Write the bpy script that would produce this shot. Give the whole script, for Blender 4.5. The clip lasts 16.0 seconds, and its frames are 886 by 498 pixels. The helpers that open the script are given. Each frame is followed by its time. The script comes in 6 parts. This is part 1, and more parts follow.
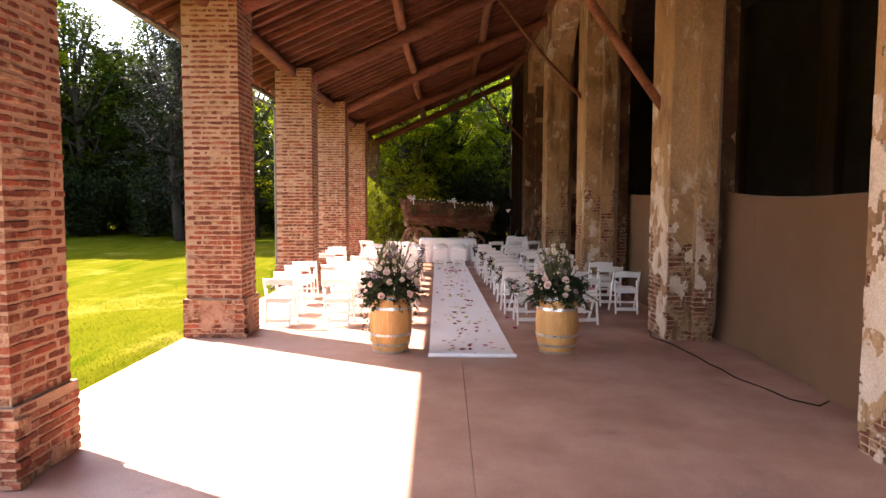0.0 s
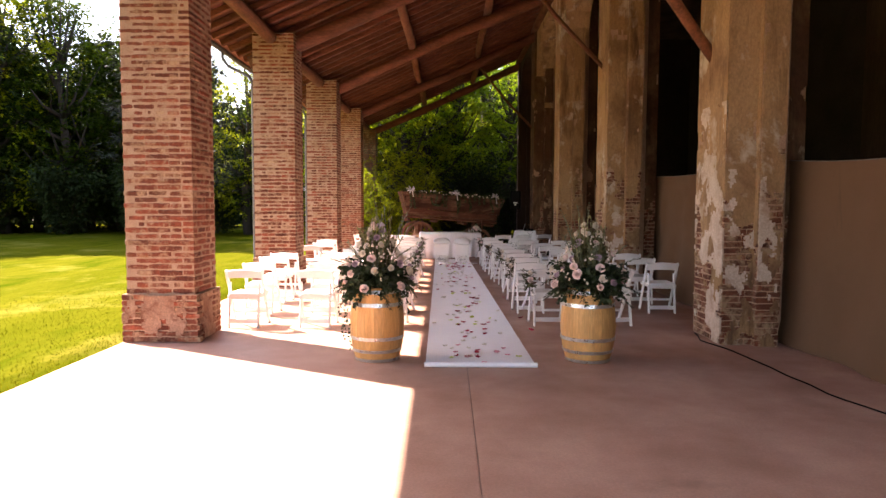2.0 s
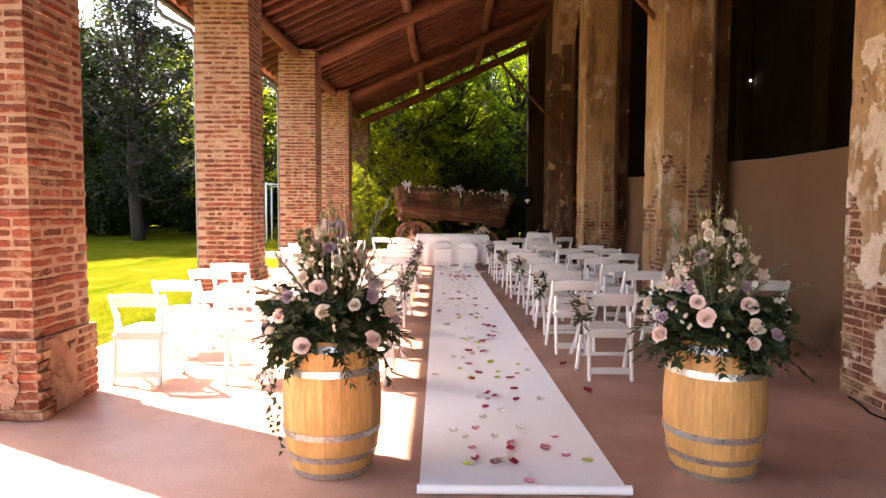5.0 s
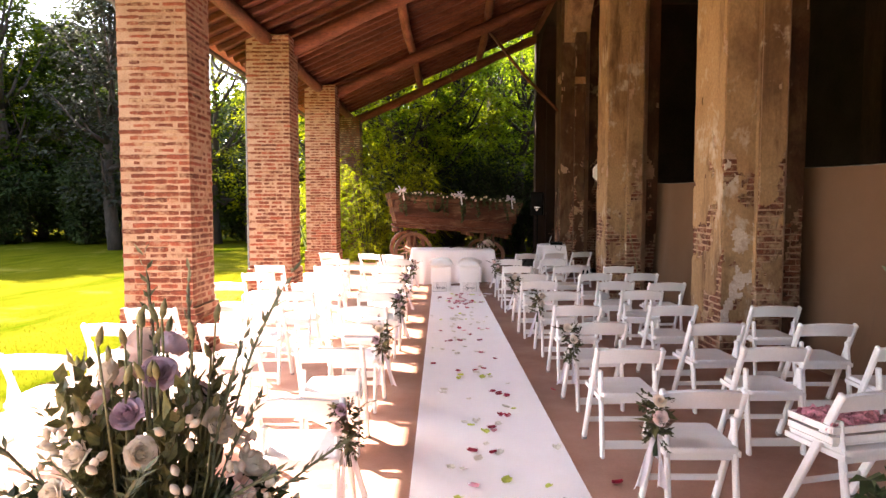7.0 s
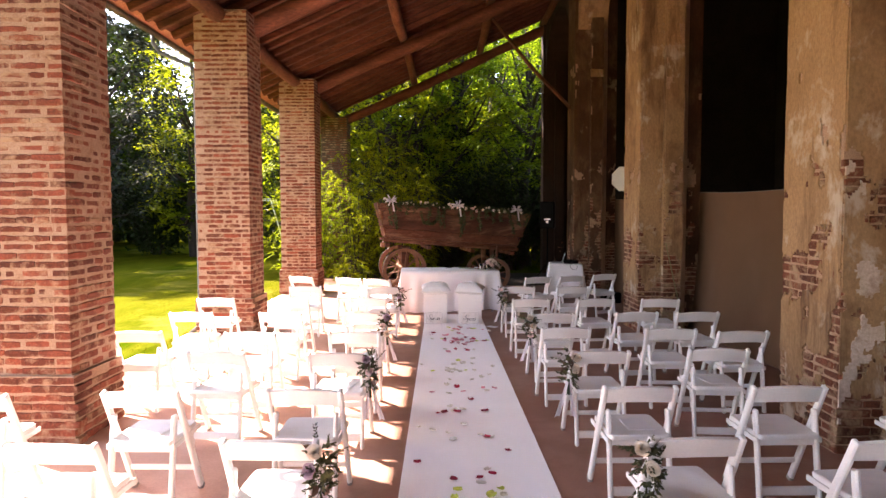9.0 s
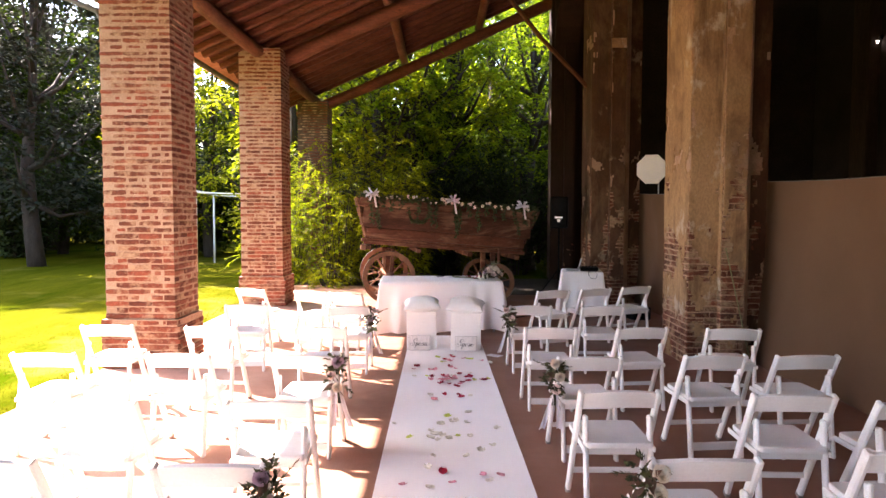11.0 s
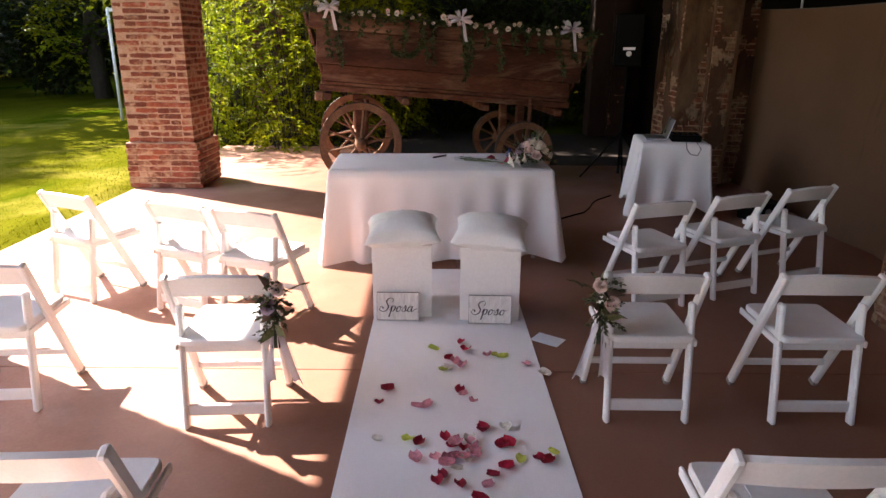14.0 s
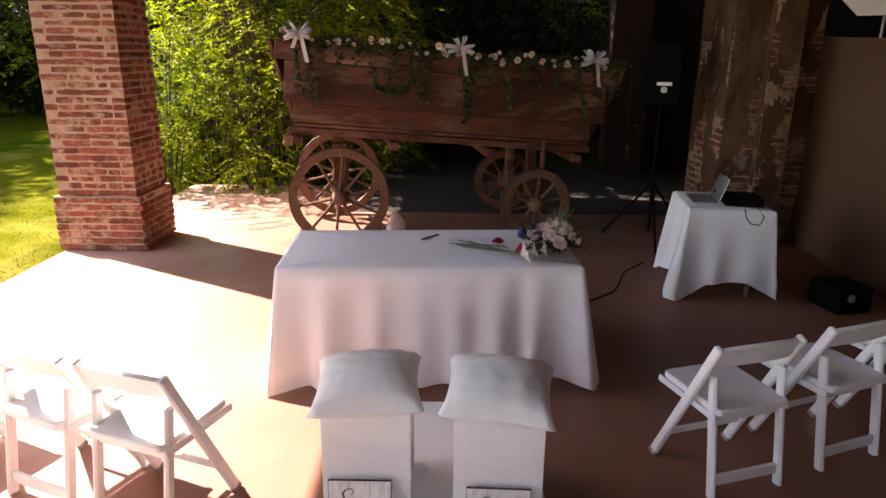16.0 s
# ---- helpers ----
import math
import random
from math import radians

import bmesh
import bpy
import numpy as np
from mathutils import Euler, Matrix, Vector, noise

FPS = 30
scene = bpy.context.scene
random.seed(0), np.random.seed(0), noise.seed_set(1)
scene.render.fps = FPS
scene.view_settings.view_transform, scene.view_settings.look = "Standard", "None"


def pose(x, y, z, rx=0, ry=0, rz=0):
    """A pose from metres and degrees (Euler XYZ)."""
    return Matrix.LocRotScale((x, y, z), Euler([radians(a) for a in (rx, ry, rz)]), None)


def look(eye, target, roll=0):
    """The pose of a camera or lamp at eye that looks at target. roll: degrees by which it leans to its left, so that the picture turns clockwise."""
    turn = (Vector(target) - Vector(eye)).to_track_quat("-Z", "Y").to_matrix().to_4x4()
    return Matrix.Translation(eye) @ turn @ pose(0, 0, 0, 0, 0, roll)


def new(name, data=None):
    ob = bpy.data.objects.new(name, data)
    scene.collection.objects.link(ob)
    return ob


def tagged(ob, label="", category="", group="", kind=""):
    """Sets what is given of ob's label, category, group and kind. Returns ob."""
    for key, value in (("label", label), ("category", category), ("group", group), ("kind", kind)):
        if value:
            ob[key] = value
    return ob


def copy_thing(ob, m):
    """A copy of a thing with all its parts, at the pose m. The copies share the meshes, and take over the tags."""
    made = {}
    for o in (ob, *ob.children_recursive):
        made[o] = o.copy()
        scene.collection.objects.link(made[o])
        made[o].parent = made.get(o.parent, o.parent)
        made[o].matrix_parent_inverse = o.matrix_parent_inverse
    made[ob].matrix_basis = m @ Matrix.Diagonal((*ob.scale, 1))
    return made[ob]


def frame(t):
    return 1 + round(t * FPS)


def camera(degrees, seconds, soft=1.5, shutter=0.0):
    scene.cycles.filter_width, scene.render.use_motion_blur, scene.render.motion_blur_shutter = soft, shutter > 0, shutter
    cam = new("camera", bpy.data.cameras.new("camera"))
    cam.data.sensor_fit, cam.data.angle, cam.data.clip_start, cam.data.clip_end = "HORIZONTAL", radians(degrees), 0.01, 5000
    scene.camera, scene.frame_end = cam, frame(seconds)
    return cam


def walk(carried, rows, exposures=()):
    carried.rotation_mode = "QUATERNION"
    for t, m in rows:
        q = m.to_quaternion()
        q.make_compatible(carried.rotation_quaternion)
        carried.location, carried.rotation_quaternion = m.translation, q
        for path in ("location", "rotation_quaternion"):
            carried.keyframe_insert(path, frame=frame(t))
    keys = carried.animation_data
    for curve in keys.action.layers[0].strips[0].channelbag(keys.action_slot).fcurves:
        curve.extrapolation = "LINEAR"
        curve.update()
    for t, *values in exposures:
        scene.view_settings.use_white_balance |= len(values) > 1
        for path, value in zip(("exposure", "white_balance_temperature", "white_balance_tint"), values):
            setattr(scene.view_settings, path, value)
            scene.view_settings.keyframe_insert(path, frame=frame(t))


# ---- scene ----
cam = camera(68.1, 16.0)
PATH = [
    (0, (0.295, -4.092, 1.816), (0.287, -2.097, 1.676), 0.25),
    (0.5, (0.311, -3.695, 1.717), (0.3, -1.7, 1.58), 0.25),
    (1, (0.326, -3.278, 1.643), (0.312, -1.283, 1.506), 0.23),
    (1.5, (0.319, -2.857, 1.575), (0.305, -0.861, 1.44), 0.22),
    (2, (0.311, -2.424, 1.489), (0.295, -0.428, 1.356), 0.2),
    (2.5, (0.295, -1.98, 1.443), (0.279, 0.016, 1.31), 0.2),
    (3, (0.273, -1.516, 1.417), (0.258, 0.48, 1.284), 0.23),
    (3.5, (0.246, -1.044, 1.396), (0.233, 0.951, 1.265), 0.28),
    (4, (0.225, -0.566, 1.383), (0.212, 1.43, 1.252), 0.28),
    (6.5, (0.276, 1.935, 1.524), (0.261, 3.93, 1.396), 0.1),
    (7, (0.294, 2.444, 1.608), (0.275, 4.439, 1.478), 0.0),
    (7.5, (0.321, 2.98, 1.676), (0.3, 4.975, 1.545), 0.0),
    (8, (0.338, 3.524, 1.729), (0.317, 5.518, 1.598), 0.0),
    (8.5, (0.343, 4.053, 1.744), (0.325, 6.048, 1.613), -0.05),
    (9, (0.35, 4.6, 1.72), (0.332, 6.596, 1.61), -0.08),
    (9.2, (0.357, 4.823, 1.706), (0.338, 6.82, 1.624), -0.06),
    (11.3, (0.472, 7.226, 1.66), (0.459, 9.221, 1.532), 0.15),
    (11.5, (0.486, 7.477, 1.656), (0.473, 9.471, 1.491), 0.15),
    (12, (0.507, 8.165, 1.645), (0.497, 10.144, 1.36), 0.15),
    (12.5, (0.499, 8.88, 1.65), (0.489, 10.836, 1.234), 0.2),
    (13, (0.475, 9.56, 1.66), (0.465, 11.481, 1.104), 0.3),
    (13.5, (0.441, 10.268, 1.649), (0.433, 12.175, 1.045), 0.38),
    (14, (0.41, 10.972, 1.632), (0.4, 12.88, 1.031), 0.4),
    (14.5, (0.405, 11.586, 1.614), (0.393, 13.496, 1.02), 0.4),
    (15, (0.435, 12.08, 1.644), (0.419, 13.992, 1.058), 0.42),
    (15.5, (0.46, 12.329, 1.717), (0.442, 14.244, 1.14), 0.46),
    (16, (0.468, 12.425, 1.84), (0.45, 14.341, 1.267), 0.5),
]
EXPOSURE = [(0.0, 2.9, 6900, 24), (2.5, 2.74, 6950, 24), (4.0, 2.98, 7100, 23), (6.5, 3.5, 7050, 24), (7.0, 3.5, 7000, 24), (7.5, 3.3, 6950, 24), (9.0, 3.22, 6800, 25), (11.5, 3.5, 6700, 24), (12.5, 3.12, 6600, 23), (14.0, 2.66, 6550, 20), (15.0, 2.6, 6550, 20), (16.0, 2.68, 6500, 20)]
walk(cam, [(t, look(eye, target, roll)) for t, eye, target, roll in PATH], EXPOSURE)

# ---- daylight ----
SUN_WAY = Vector((0.894, -0.495, -1.0)).normalized()
sky_world = bpy.data.worlds.new("sky")
scene.world = sky_world
sky_world.use_nodes = True
wn = sky_world.node_tree
wn.nodes.clear()
sky_tex = wn.nodes.new("ShaderNodeTexSky")
sky_tex.sky_type = "NISHITA"
sky_tex.sun_disc = False
sky_tex.sun_elevation = radians(43.7)
sky_tex.sun_rotation = radians(-61.1)
sky_tex.air_density, sky_tex.dust_density = 1.3, 1.5
w_bg = wn.nodes.new("ShaderNodeBackground")
w_bg.inputs[1].default_value = 0.1
w_out = wn.nodes.new("ShaderNodeOutputWorld")
wn.links.new(sky_tex.outputs[0], w_bg.inputs[0])
wn.links.new(w_bg.outputs[0], w_out.inputs[0])
sun_data = bpy.data.lights.new("sun", "SUN")
sun_data.energy, sun_data.angle, sun_data.color = 5.0, radians(0.53), (1.0, 0.93, 0.82)
sun = new("sun", sun_data)
sun.matrix_world = Matrix.Translation((-20, 30, 30)) @ SUN_WAY.to_track_quat("-Z", "Y").to_matrix().to_4x4()


# ---- materials ----
def surf(name, c1, c2, scale=3.0, rough=0.7, fine=40.0, bump=0.2, metal=0.0, vary=0.0, stretch=(1, 1, 1), stain=None, stain_scale=0.8,
         spec=0.35, stain_at=(0.52, 0.7), streak=None, streak_at=(0.55, 0.72), streak_scale=3.0, shade_falloff=None, pale=None, pale_at=(0.6, 0.66), pale_scale=2.5, dist=0.01, see=0.0, sheen=0.0, fine_mix=0.35, gloss_vary=0.12):
    """A surface with broad and fine variation in world space, per-piece variation and optional stains."""
    m = bpy.data.materials.new(name)
    m.use_nodes = True
    t, n = m.node_tree, m.node_tree.nodes
    b = n["Principled BSDF"]

    def add(kind, **kw):
        x = n.new(kind)
        for k, v in kw.items():
            x.inputs[k].default_value = v
        return x

    def mix(a, c, f, blend="MIX"):
        x = n.new("ShaderNodeMix")
        x.data_type, x.blend_type = "RGBA", blend
        for sock, v in ((x.inputs[6], a), (x.inputs[7], c), (x.inputs[0], f)):
            if isinstance(v, (tuple, float, int)):
                sock.default_value = (*v, 1) if isinstance(v, tuple) else v
            else:
                t.links.new(v, sock)
        return x.outputs[2]

    geo = n.new("ShaderNodeNewGeometry")
    mp = add("ShaderNodeMapping")
    mp.inputs["Scale"].default_value = stretch
    t.links.new(geo.outputs["Position"], mp.inputs["Vector"])
    big = add("ShaderNodeTexNoise", Scale=scale, Detail=5.0, Roughness=0.6)
    small = add("ShaderNodeTexNoise", Scale=fine, Detail=4.0, Roughness=0.65)
    for x in (big, small):
        t.links.new(mp.outputs[0], x.inputs["Vector"])
    ramp = n.new("ShaderNodeValToRGB")
    ramp.color_ramp.elements[0].position, ramp.color_ramp.elements[1].position = 0.33, 0.67
    t.links.new(big.outputs[0], ramp.inputs[0])
    col = mix(c1, c2, ramp.outputs[0])
    grain = add("ShaderNodeMapRange")
    for i, v in enumerate((0.3, 0.7, 1 - fine_mix, 1 + fine_mix)):
        grain.inputs[i + 1].default_value = v
    t.links.new(small.outputs[0], grain.inputs[0])
    col = mix(col, grain.outputs[0], 1.0, "MULTIPLY")
    if vary:
        info = n.new("ShaderNodeObjectInfo")
        s1 = n.new("ShaderNodeMath")
        t.links.new(info.outputs["Random"], s1.inputs[0])
        t.links.new(geo.outputs["Random Per Island"], s1.inputs[1])
        s2 = n.new("ShaderNodeMath")
        s2.operation = "FRACT"
        t.links.new(s1.outputs[0], s2.inputs[0])
        s3 = add("ShaderNodeMapRange")
        for i, v in enumerate((0.0, 1.0, 1 - vary, 1 + vary)):
            s3.inputs[i + 1].default_value = v
        t.links.new(s2.outputs[0], s3.inputs[0])
        col = mix(col, s3.outputs[0], 1.0, "MULTIPLY")
    if stain:
        sn = add("ShaderNodeTexNoise", Scale=stain_scale, Detail=7.0, Roughness=0.7, Distortion=0.4)
        t.links.new(mp.outputs[0], sn.inputs["Vector"])
        sr = n.new("ShaderNodeValToRGB")
        sr.color_ramp.elements[0].position, sr.color_ramp.elements[1].position = stain_at
        t.links.new(sn.outputs[0], sr.inputs[0])
        col = mix(col, stain, sr.outputs[0])
    if shade_falloff:
        # painted light falloff: paler by the yard and open side, unevenly darker red beyond
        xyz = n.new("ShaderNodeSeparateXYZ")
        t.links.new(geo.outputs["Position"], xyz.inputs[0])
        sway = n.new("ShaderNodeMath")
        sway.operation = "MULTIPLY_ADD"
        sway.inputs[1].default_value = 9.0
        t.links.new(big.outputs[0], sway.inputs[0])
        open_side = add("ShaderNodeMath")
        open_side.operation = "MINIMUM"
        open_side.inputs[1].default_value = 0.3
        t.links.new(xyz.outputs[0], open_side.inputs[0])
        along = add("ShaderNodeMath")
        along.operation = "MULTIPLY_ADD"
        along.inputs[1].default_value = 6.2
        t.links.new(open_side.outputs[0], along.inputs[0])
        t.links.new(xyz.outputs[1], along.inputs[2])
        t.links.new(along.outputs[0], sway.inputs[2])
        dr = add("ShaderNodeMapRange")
        for i, v in enumerate((shade_falloff[0] + 4.5, shade_falloff[1] + 4.5, 0.0, 0.85)):
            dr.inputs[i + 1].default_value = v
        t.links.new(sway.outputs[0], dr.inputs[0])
        col = mix(col, shade_falloff[2], dr.outputs[0])
    for tone, at, size, squash in ((pale, pale_at, pale_scale, 0.7), (streak, streak_at, streak_scale, 0.13)):
        if not tone:
            continue
        sm = add("ShaderNodeMapping")
        sm.inputs["Scale"].default_value = (1, 1, squash)
        sm.inputs["Location"].default_value = (3.1, 7.7 * squash, 1.3)
        t.links.new(geo.outputs["Position"], sm.inputs["Vector"])
        sn = add("ShaderNodeTexNoise", Scale=size, Detail=6.0, Roughness=0.68, Distortion=0.25)
        t.links.new(sm.outputs[0], sn.inputs["Vector"])
        sr = n.new("ShaderNodeValToRGB")
        sr.color_ramp.elements[0].position, sr.color_ramp.elements[1].position = at
        t.links.new(sn.outputs[0], sr.inputs[0])
        col = mix(col, tone, sr.outputs[0])
    t.links.new(col, b.inputs["Base Color"])
    rv = add("ShaderNodeMapRange")
    for i, v in enumerate((0.3, 0.7, max(0.03, rough - gloss_vary), min(1, rough + gloss_vary))):
        rv.inputs[i + 1].default_value = v
    t.links.new(big.outputs[0], rv.inputs[0])
    t.links.new(rv.outputs[0], b.inputs["Roughness"])
    b.inputs["Metallic"].default_value = metal
    b.inputs["Specular IOR Level"].default_value = spec
    if sheen:
        b.inputs["Sheen Weight"].default_value = sheen
    if bump:
        bp = add("ShaderNodeBump", Strength=bump, Distance=dist)
        t.links.new(small.outputs[0], bp.inputs["Height"])
        t.links.new(bp.outputs[0], b.inputs["Normal"])
    if see:
        tr = n.new("ShaderNodeBsdfTranslucent")
        t.links.new(col, tr.inputs[0])
        ms = n.new("ShaderNodeMixShader")
        ms.inputs[0].default_value = see
        t.links.new(b.outputs[0], ms.inputs[1])
        t.links.new(tr.outputs[0], ms.inputs[2])
        t.links.new(ms.outputs[0], n["Material Output"].inputs[0])
    return m


# the screed's last colour carries the dimmer light at the back and right
M_FLOOR = surf("screed", (0.6, 0.358, 0.265), (0.5, 0.285, 0.205), 1.1, 0.48, 60, 0.08, stain=(0.28, 0.17, 0.125), stain_scale=0.7, stain_at=(0.55, 0.78), fine_mix=0.12, shade_falloff=(-0.5, 12.5, (0.19, 0.076, 0.043)))
M_LAWN = surf("lawn", (0.06, 0.067, 0.003), (0.102, 0.096, 0.007), 0.35, 0.95, 40, 0.25, stretch=(1.6, 0.35, 1), dist=0.02, stain=(0.03, 0.05, 0.001), stain_scale=0.35, stain_at=(0.48, 0.66), fine_mix=0.2, pale=(0.155, 0.138, 0.022), pale_at=(0.54, 0.7), pale_scale=0.5, spec=0.0)
M_BLADE = surf("grass_blades", (0.0554, 0.0672, 0.00084), (0.0882, 0.084, 0.00168), 0.6, 0.8, 30, 0.0, vary=0.3, see=0.4, spec=0.0)
M_SOIL = surf("earth", (0.018, 0.012, 0.008), (0.032, 0.022, 0.0145), 2, 0.95, 30, 0.7, dist=0.03)
M_BRICK = surf("brick", (0.215, 0.052, 0.024), (0.13, 0.034, 0.018), 7, 0.9, 70, 0.6, vary=0.42, stain=(0.378, 0.234, 0.144), stain_scale=7.5, stain_at=(0.51, 0.68))
M_BRICKSMEAR = surf("mortar_smeared_brick", (0.198, 0.0558, 0.0252), (0.135, 0.0378, 0.0198), 7, 0.92, 70, 0.6, vary=0.32, stain=(0.396, 0.252, 0.153), stain_scale=6.0, stain_at=(0.48, 0.63))
M_BRICKDARK = surf("old_brick", (0.16, 0.05, 0.024), (0.092, 0.03, 0.0165), 6, 0.92, 70, 0.6, vary=0.35, stain=(0.324, 0.225, 0.135), stain_scale=5, stain_at=(0.47, 0.6))
M_MORTAR = surf("mortar", (0.414, 0.27, 0.184), (0.333, 0.207, 0.135), 5, 0.95, 90, 0.8, fine_mix=0.25, stain=(0.27, 0.135, 0.0765), stain_scale=9, stain_at=(0.54, 0.7))
M_MORTARSHADE = surf("shaded_mortar", (0.11, 0.069, 0.043), (0.076, 0.049, 0.031), 5, 0.95, 90, 0.8, fine_mix=0.25)
M_PLASTER = surf("lime_plaster", (0.365, 0.23, 0.118), (0.275, 0.165, 0.082), 1.6, 0.92, 45, 0.4, stretch=(1, 1, 0.6), stain=(0.138, 0.0731, 0.0387), stain_scale=1.5, stain_at=(0.5, 0.68), fine_mix=0.2, streak=(0.086, 0.043, 0.0241), streak_at=(0.53, 0.72), streak_scale=4.0, pale=(0.464, 0.378, 0.292), pale_at=(0.55, 0.63), pale_scale=2.0)
M_SMEAR = surf("grey_pink_render", (0.33, 0.2, 0.135), (0.24, 0.12, 0.075), 6, 0.94, 60, 0.5, fine_mix=0.3, stain=(0.15, 0.06, 0.035), stain_scale=7, stain_at=(0.5, 0.66))
M_LIME = surf("lime_skim", (0.55, 0.45, 0.37), (0.44, 0.34, 0.26), 3, 0.94, 50, 0.4, stain=(0.3, 0.19, 0.13), stain_scale=4, stain_at=(0.52, 0.68), fine_mix=0.2)
# rust-toned plaster, darkened in its colour to stand in for shade
M_RUST = surf("shaded_rust_plaster", (0.09, 0.041, 0.02), (0.058, 0.0245, 0.0125), 2.2, 0.93, 45, 0.5, stretch=(1, 1, 0.6), stain=(0.144, 0.0874, 0.0468), stain_scale=2.0, stain_at=(0.5, 0.66), fine_mix=0.22, streak=(0.0374, 0.0187, 0.0112), streak_at=(0.52, 0.7), streak_scale=4.0, pale=(0.225, 0.162, 0.106), pale_at=(0.6, 0.66), pale_scale=2.6)
M_LOG = surf("old_timber", (0.153, 0.0476, 0.0221), (0.085, 0.0281, 0.0153), 5, 0.8, 45, 0.5, stretch=(0.25, 1, 1), vary=0.2)
M_LOGY = surf("old_timber_purlin", (0.17, 0.0638, 0.0289), (0.102, 0.0374, 0.0187), 5, 0.8, 45, 0.5, stretch=(1, 0.25, 1), vary=0.2)
M_BOARD = surf("roof_boards", (0.104, 0.022, 0.0135), (0.067, 0.0155, 0.0102), 3, 0.85, 40, 0.4, stretch=(1, 0.25, 1), vary=0.3)
M_TILE = surf("terracotta", (0.36, 0.16, 0.09), (0.27, 0.11, 0.07), 4, 0.88, 50, 0.4, vary=0.3)
M_ZINC = surf("zinc", (0.16, 0.13, 0.11), (0.1, 0.08, 0.07), 4, 0.45, 50, 0.1, metal=0.8)
M_PIPE = surf("pale_zinc_pipe", (0.15, 0.14, 0.13), (0.1, 0.09, 0.08), 5, 0.5, 50, 0.1, metal=0.3)
M_CLOTH = surf("beige_canvas", (0.132, 0.071, 0.0375), (0.114, 0.061, 0.0315), 0.8, 0.92, 160, 0.2, dist=0.003, stain=(0.112, 0.0686, 0.0374), stain_scale=0.7, stain_at=(0.6, 0.85), fine_mix=0.07, see=0.08, streak=(0.0562, 0.0343, 0.02), streak_at=(0.64, 0.76), streak_scale=1.6)
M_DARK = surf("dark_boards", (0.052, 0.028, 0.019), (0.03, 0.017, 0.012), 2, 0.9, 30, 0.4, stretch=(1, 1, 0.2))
# last pillar and arch: tree shade is put into this dark brown
M_SHADED = surf("shaded_brown_plaster", (0.036, 0.015, 0.008), (0.02, 0.009, 0.005), 2, 0.95, 40, 0.4, stretch=(1, 1, 0.3), stain=(0.025, 0.013, 0.008), stain_scale=1.6, stain_at=(0.48, 0.68))
M_DARKER = surf("near_black_plaster", (0.024, 0.016, 0.012), (0.015, 0.0105, 0.0085), 1, 0.95, 25, 0.4)
M_WHITE = surf("white_painted_resin", (0.8, 0.79, 0.775), (0.75, 0.735, 0.72), 6, 0.42, 90, 0.05, fine_mix=0.04)
M_SEAT = surf("white_vinyl", (0.8, 0.79, 0.78), (0.76, 0.75, 0.735), 9, 0.5, 120, 0.1, fine_mix=0.04)
M_FOOT = surf("grey_rubber_cap", (0.3, 0.28, 0.26), (0.22, 0.2, 0.19), 9, 0.8)
M_RUBBER = surf("grey_rubber", (0.12, 0.1, 0.09), (0.08, 0.07, 0.06), 9, 0.8)
M_CARPET = surf("white_felt_carpet", (0.93, 0.92, 0.92), (0.9, 0.89, 0.89), 2.5, 0.95, 250, 0.35, dist=0.004, fine_mix=0.06)
M_LINEN = surf("white_linen", (0.92, 0.9, 0.9), (0.89, 0.87, 0.87), 3, 0.85, 300, 0.15, dist=0.002, fine_mix=0.05, sheen=0.15, see=0.12)
M_SATIN = surf("ivory_satin", (0.85, 0.85, 0.81), (0.8, 0.8, 0.76), 5, 0.4, 120, 0.08, fine_mix=0.05, sheen=0.3)
M_BOX = surf("white_lacquered_board", (0.9, 0.88, 0.84), (0.87, 0.85, 0.81), 4, 0.45, 60, 0.05, fine_mix=0.04)
M_SIGN = surf("whitewashed_wood", (0.85, 0.82, 0.78), (0.74, 0.7, 0.64), 18, 0.8, 90, 0.3, stretch=(1, 1, 0.15), fine_mix=0.15)
M_INK = surf("black_ink", (0.02, 0.018, 0.018), (0.03, 0.028, 0.028), 9, 0.6, 40, 0.0)
M_OAK = surf("oak_stave", (0.58, 0.33, 0.12), (0.48, 0.25, 0.08), 10, 0.5, 70, 0.25, stretch=(1, 1, 0.12), vary=0.16, fine_mix=0.2)
M_STEEL = surf("galvanised_hoop", (0.66, 0.65, 0.63), (0.5, 0.49, 0.47), 14, 0.34, 60, 0.1, metal=0.9)
M_CART = surf("weathered_cart_wood", (0.112, 0.036, 0.0155), (0.054, 0.0165, 0.0078), 6, 0.75, 60, 0.6, stretch=(0.18, 1, 1), vary=0.22, stain=(0.289, 0.17, 0.102), stain_scale=2.4, stain_at=(0.5, 0.68))
M_WHEEL = surf("wheel_wood", (0.19, 0.097, 0.047), (0.122, 0.058, 0.031), 9, 0.75, 60, 0.4, vary=0.2)
M_IRON = surf("rusty_iron", (0.09, 0.06, 0.045), (0.05, 0.04, 0.035), 15, 0.6, 60, 0.3, metal=0.6)
M_BLACK = surf("black_plastic", (0.0035, 0.0035, 0.0035), (0.006, 0.006, 0.006), 8, 0.55, 80, 0.05, spec=0.03)
M_ALU = surf("aluminium", (0.45, 0.46, 0.48), (0.4, 0.41, 0.43), 8, 0.35, 90, 0.02, metal=0.8, fine_mix=0.04)
# leaf tones carry light too: brighter for sunlit crowns, darker for shaded growth
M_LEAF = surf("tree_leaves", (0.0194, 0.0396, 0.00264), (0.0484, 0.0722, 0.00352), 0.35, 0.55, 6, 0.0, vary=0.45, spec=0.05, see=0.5)
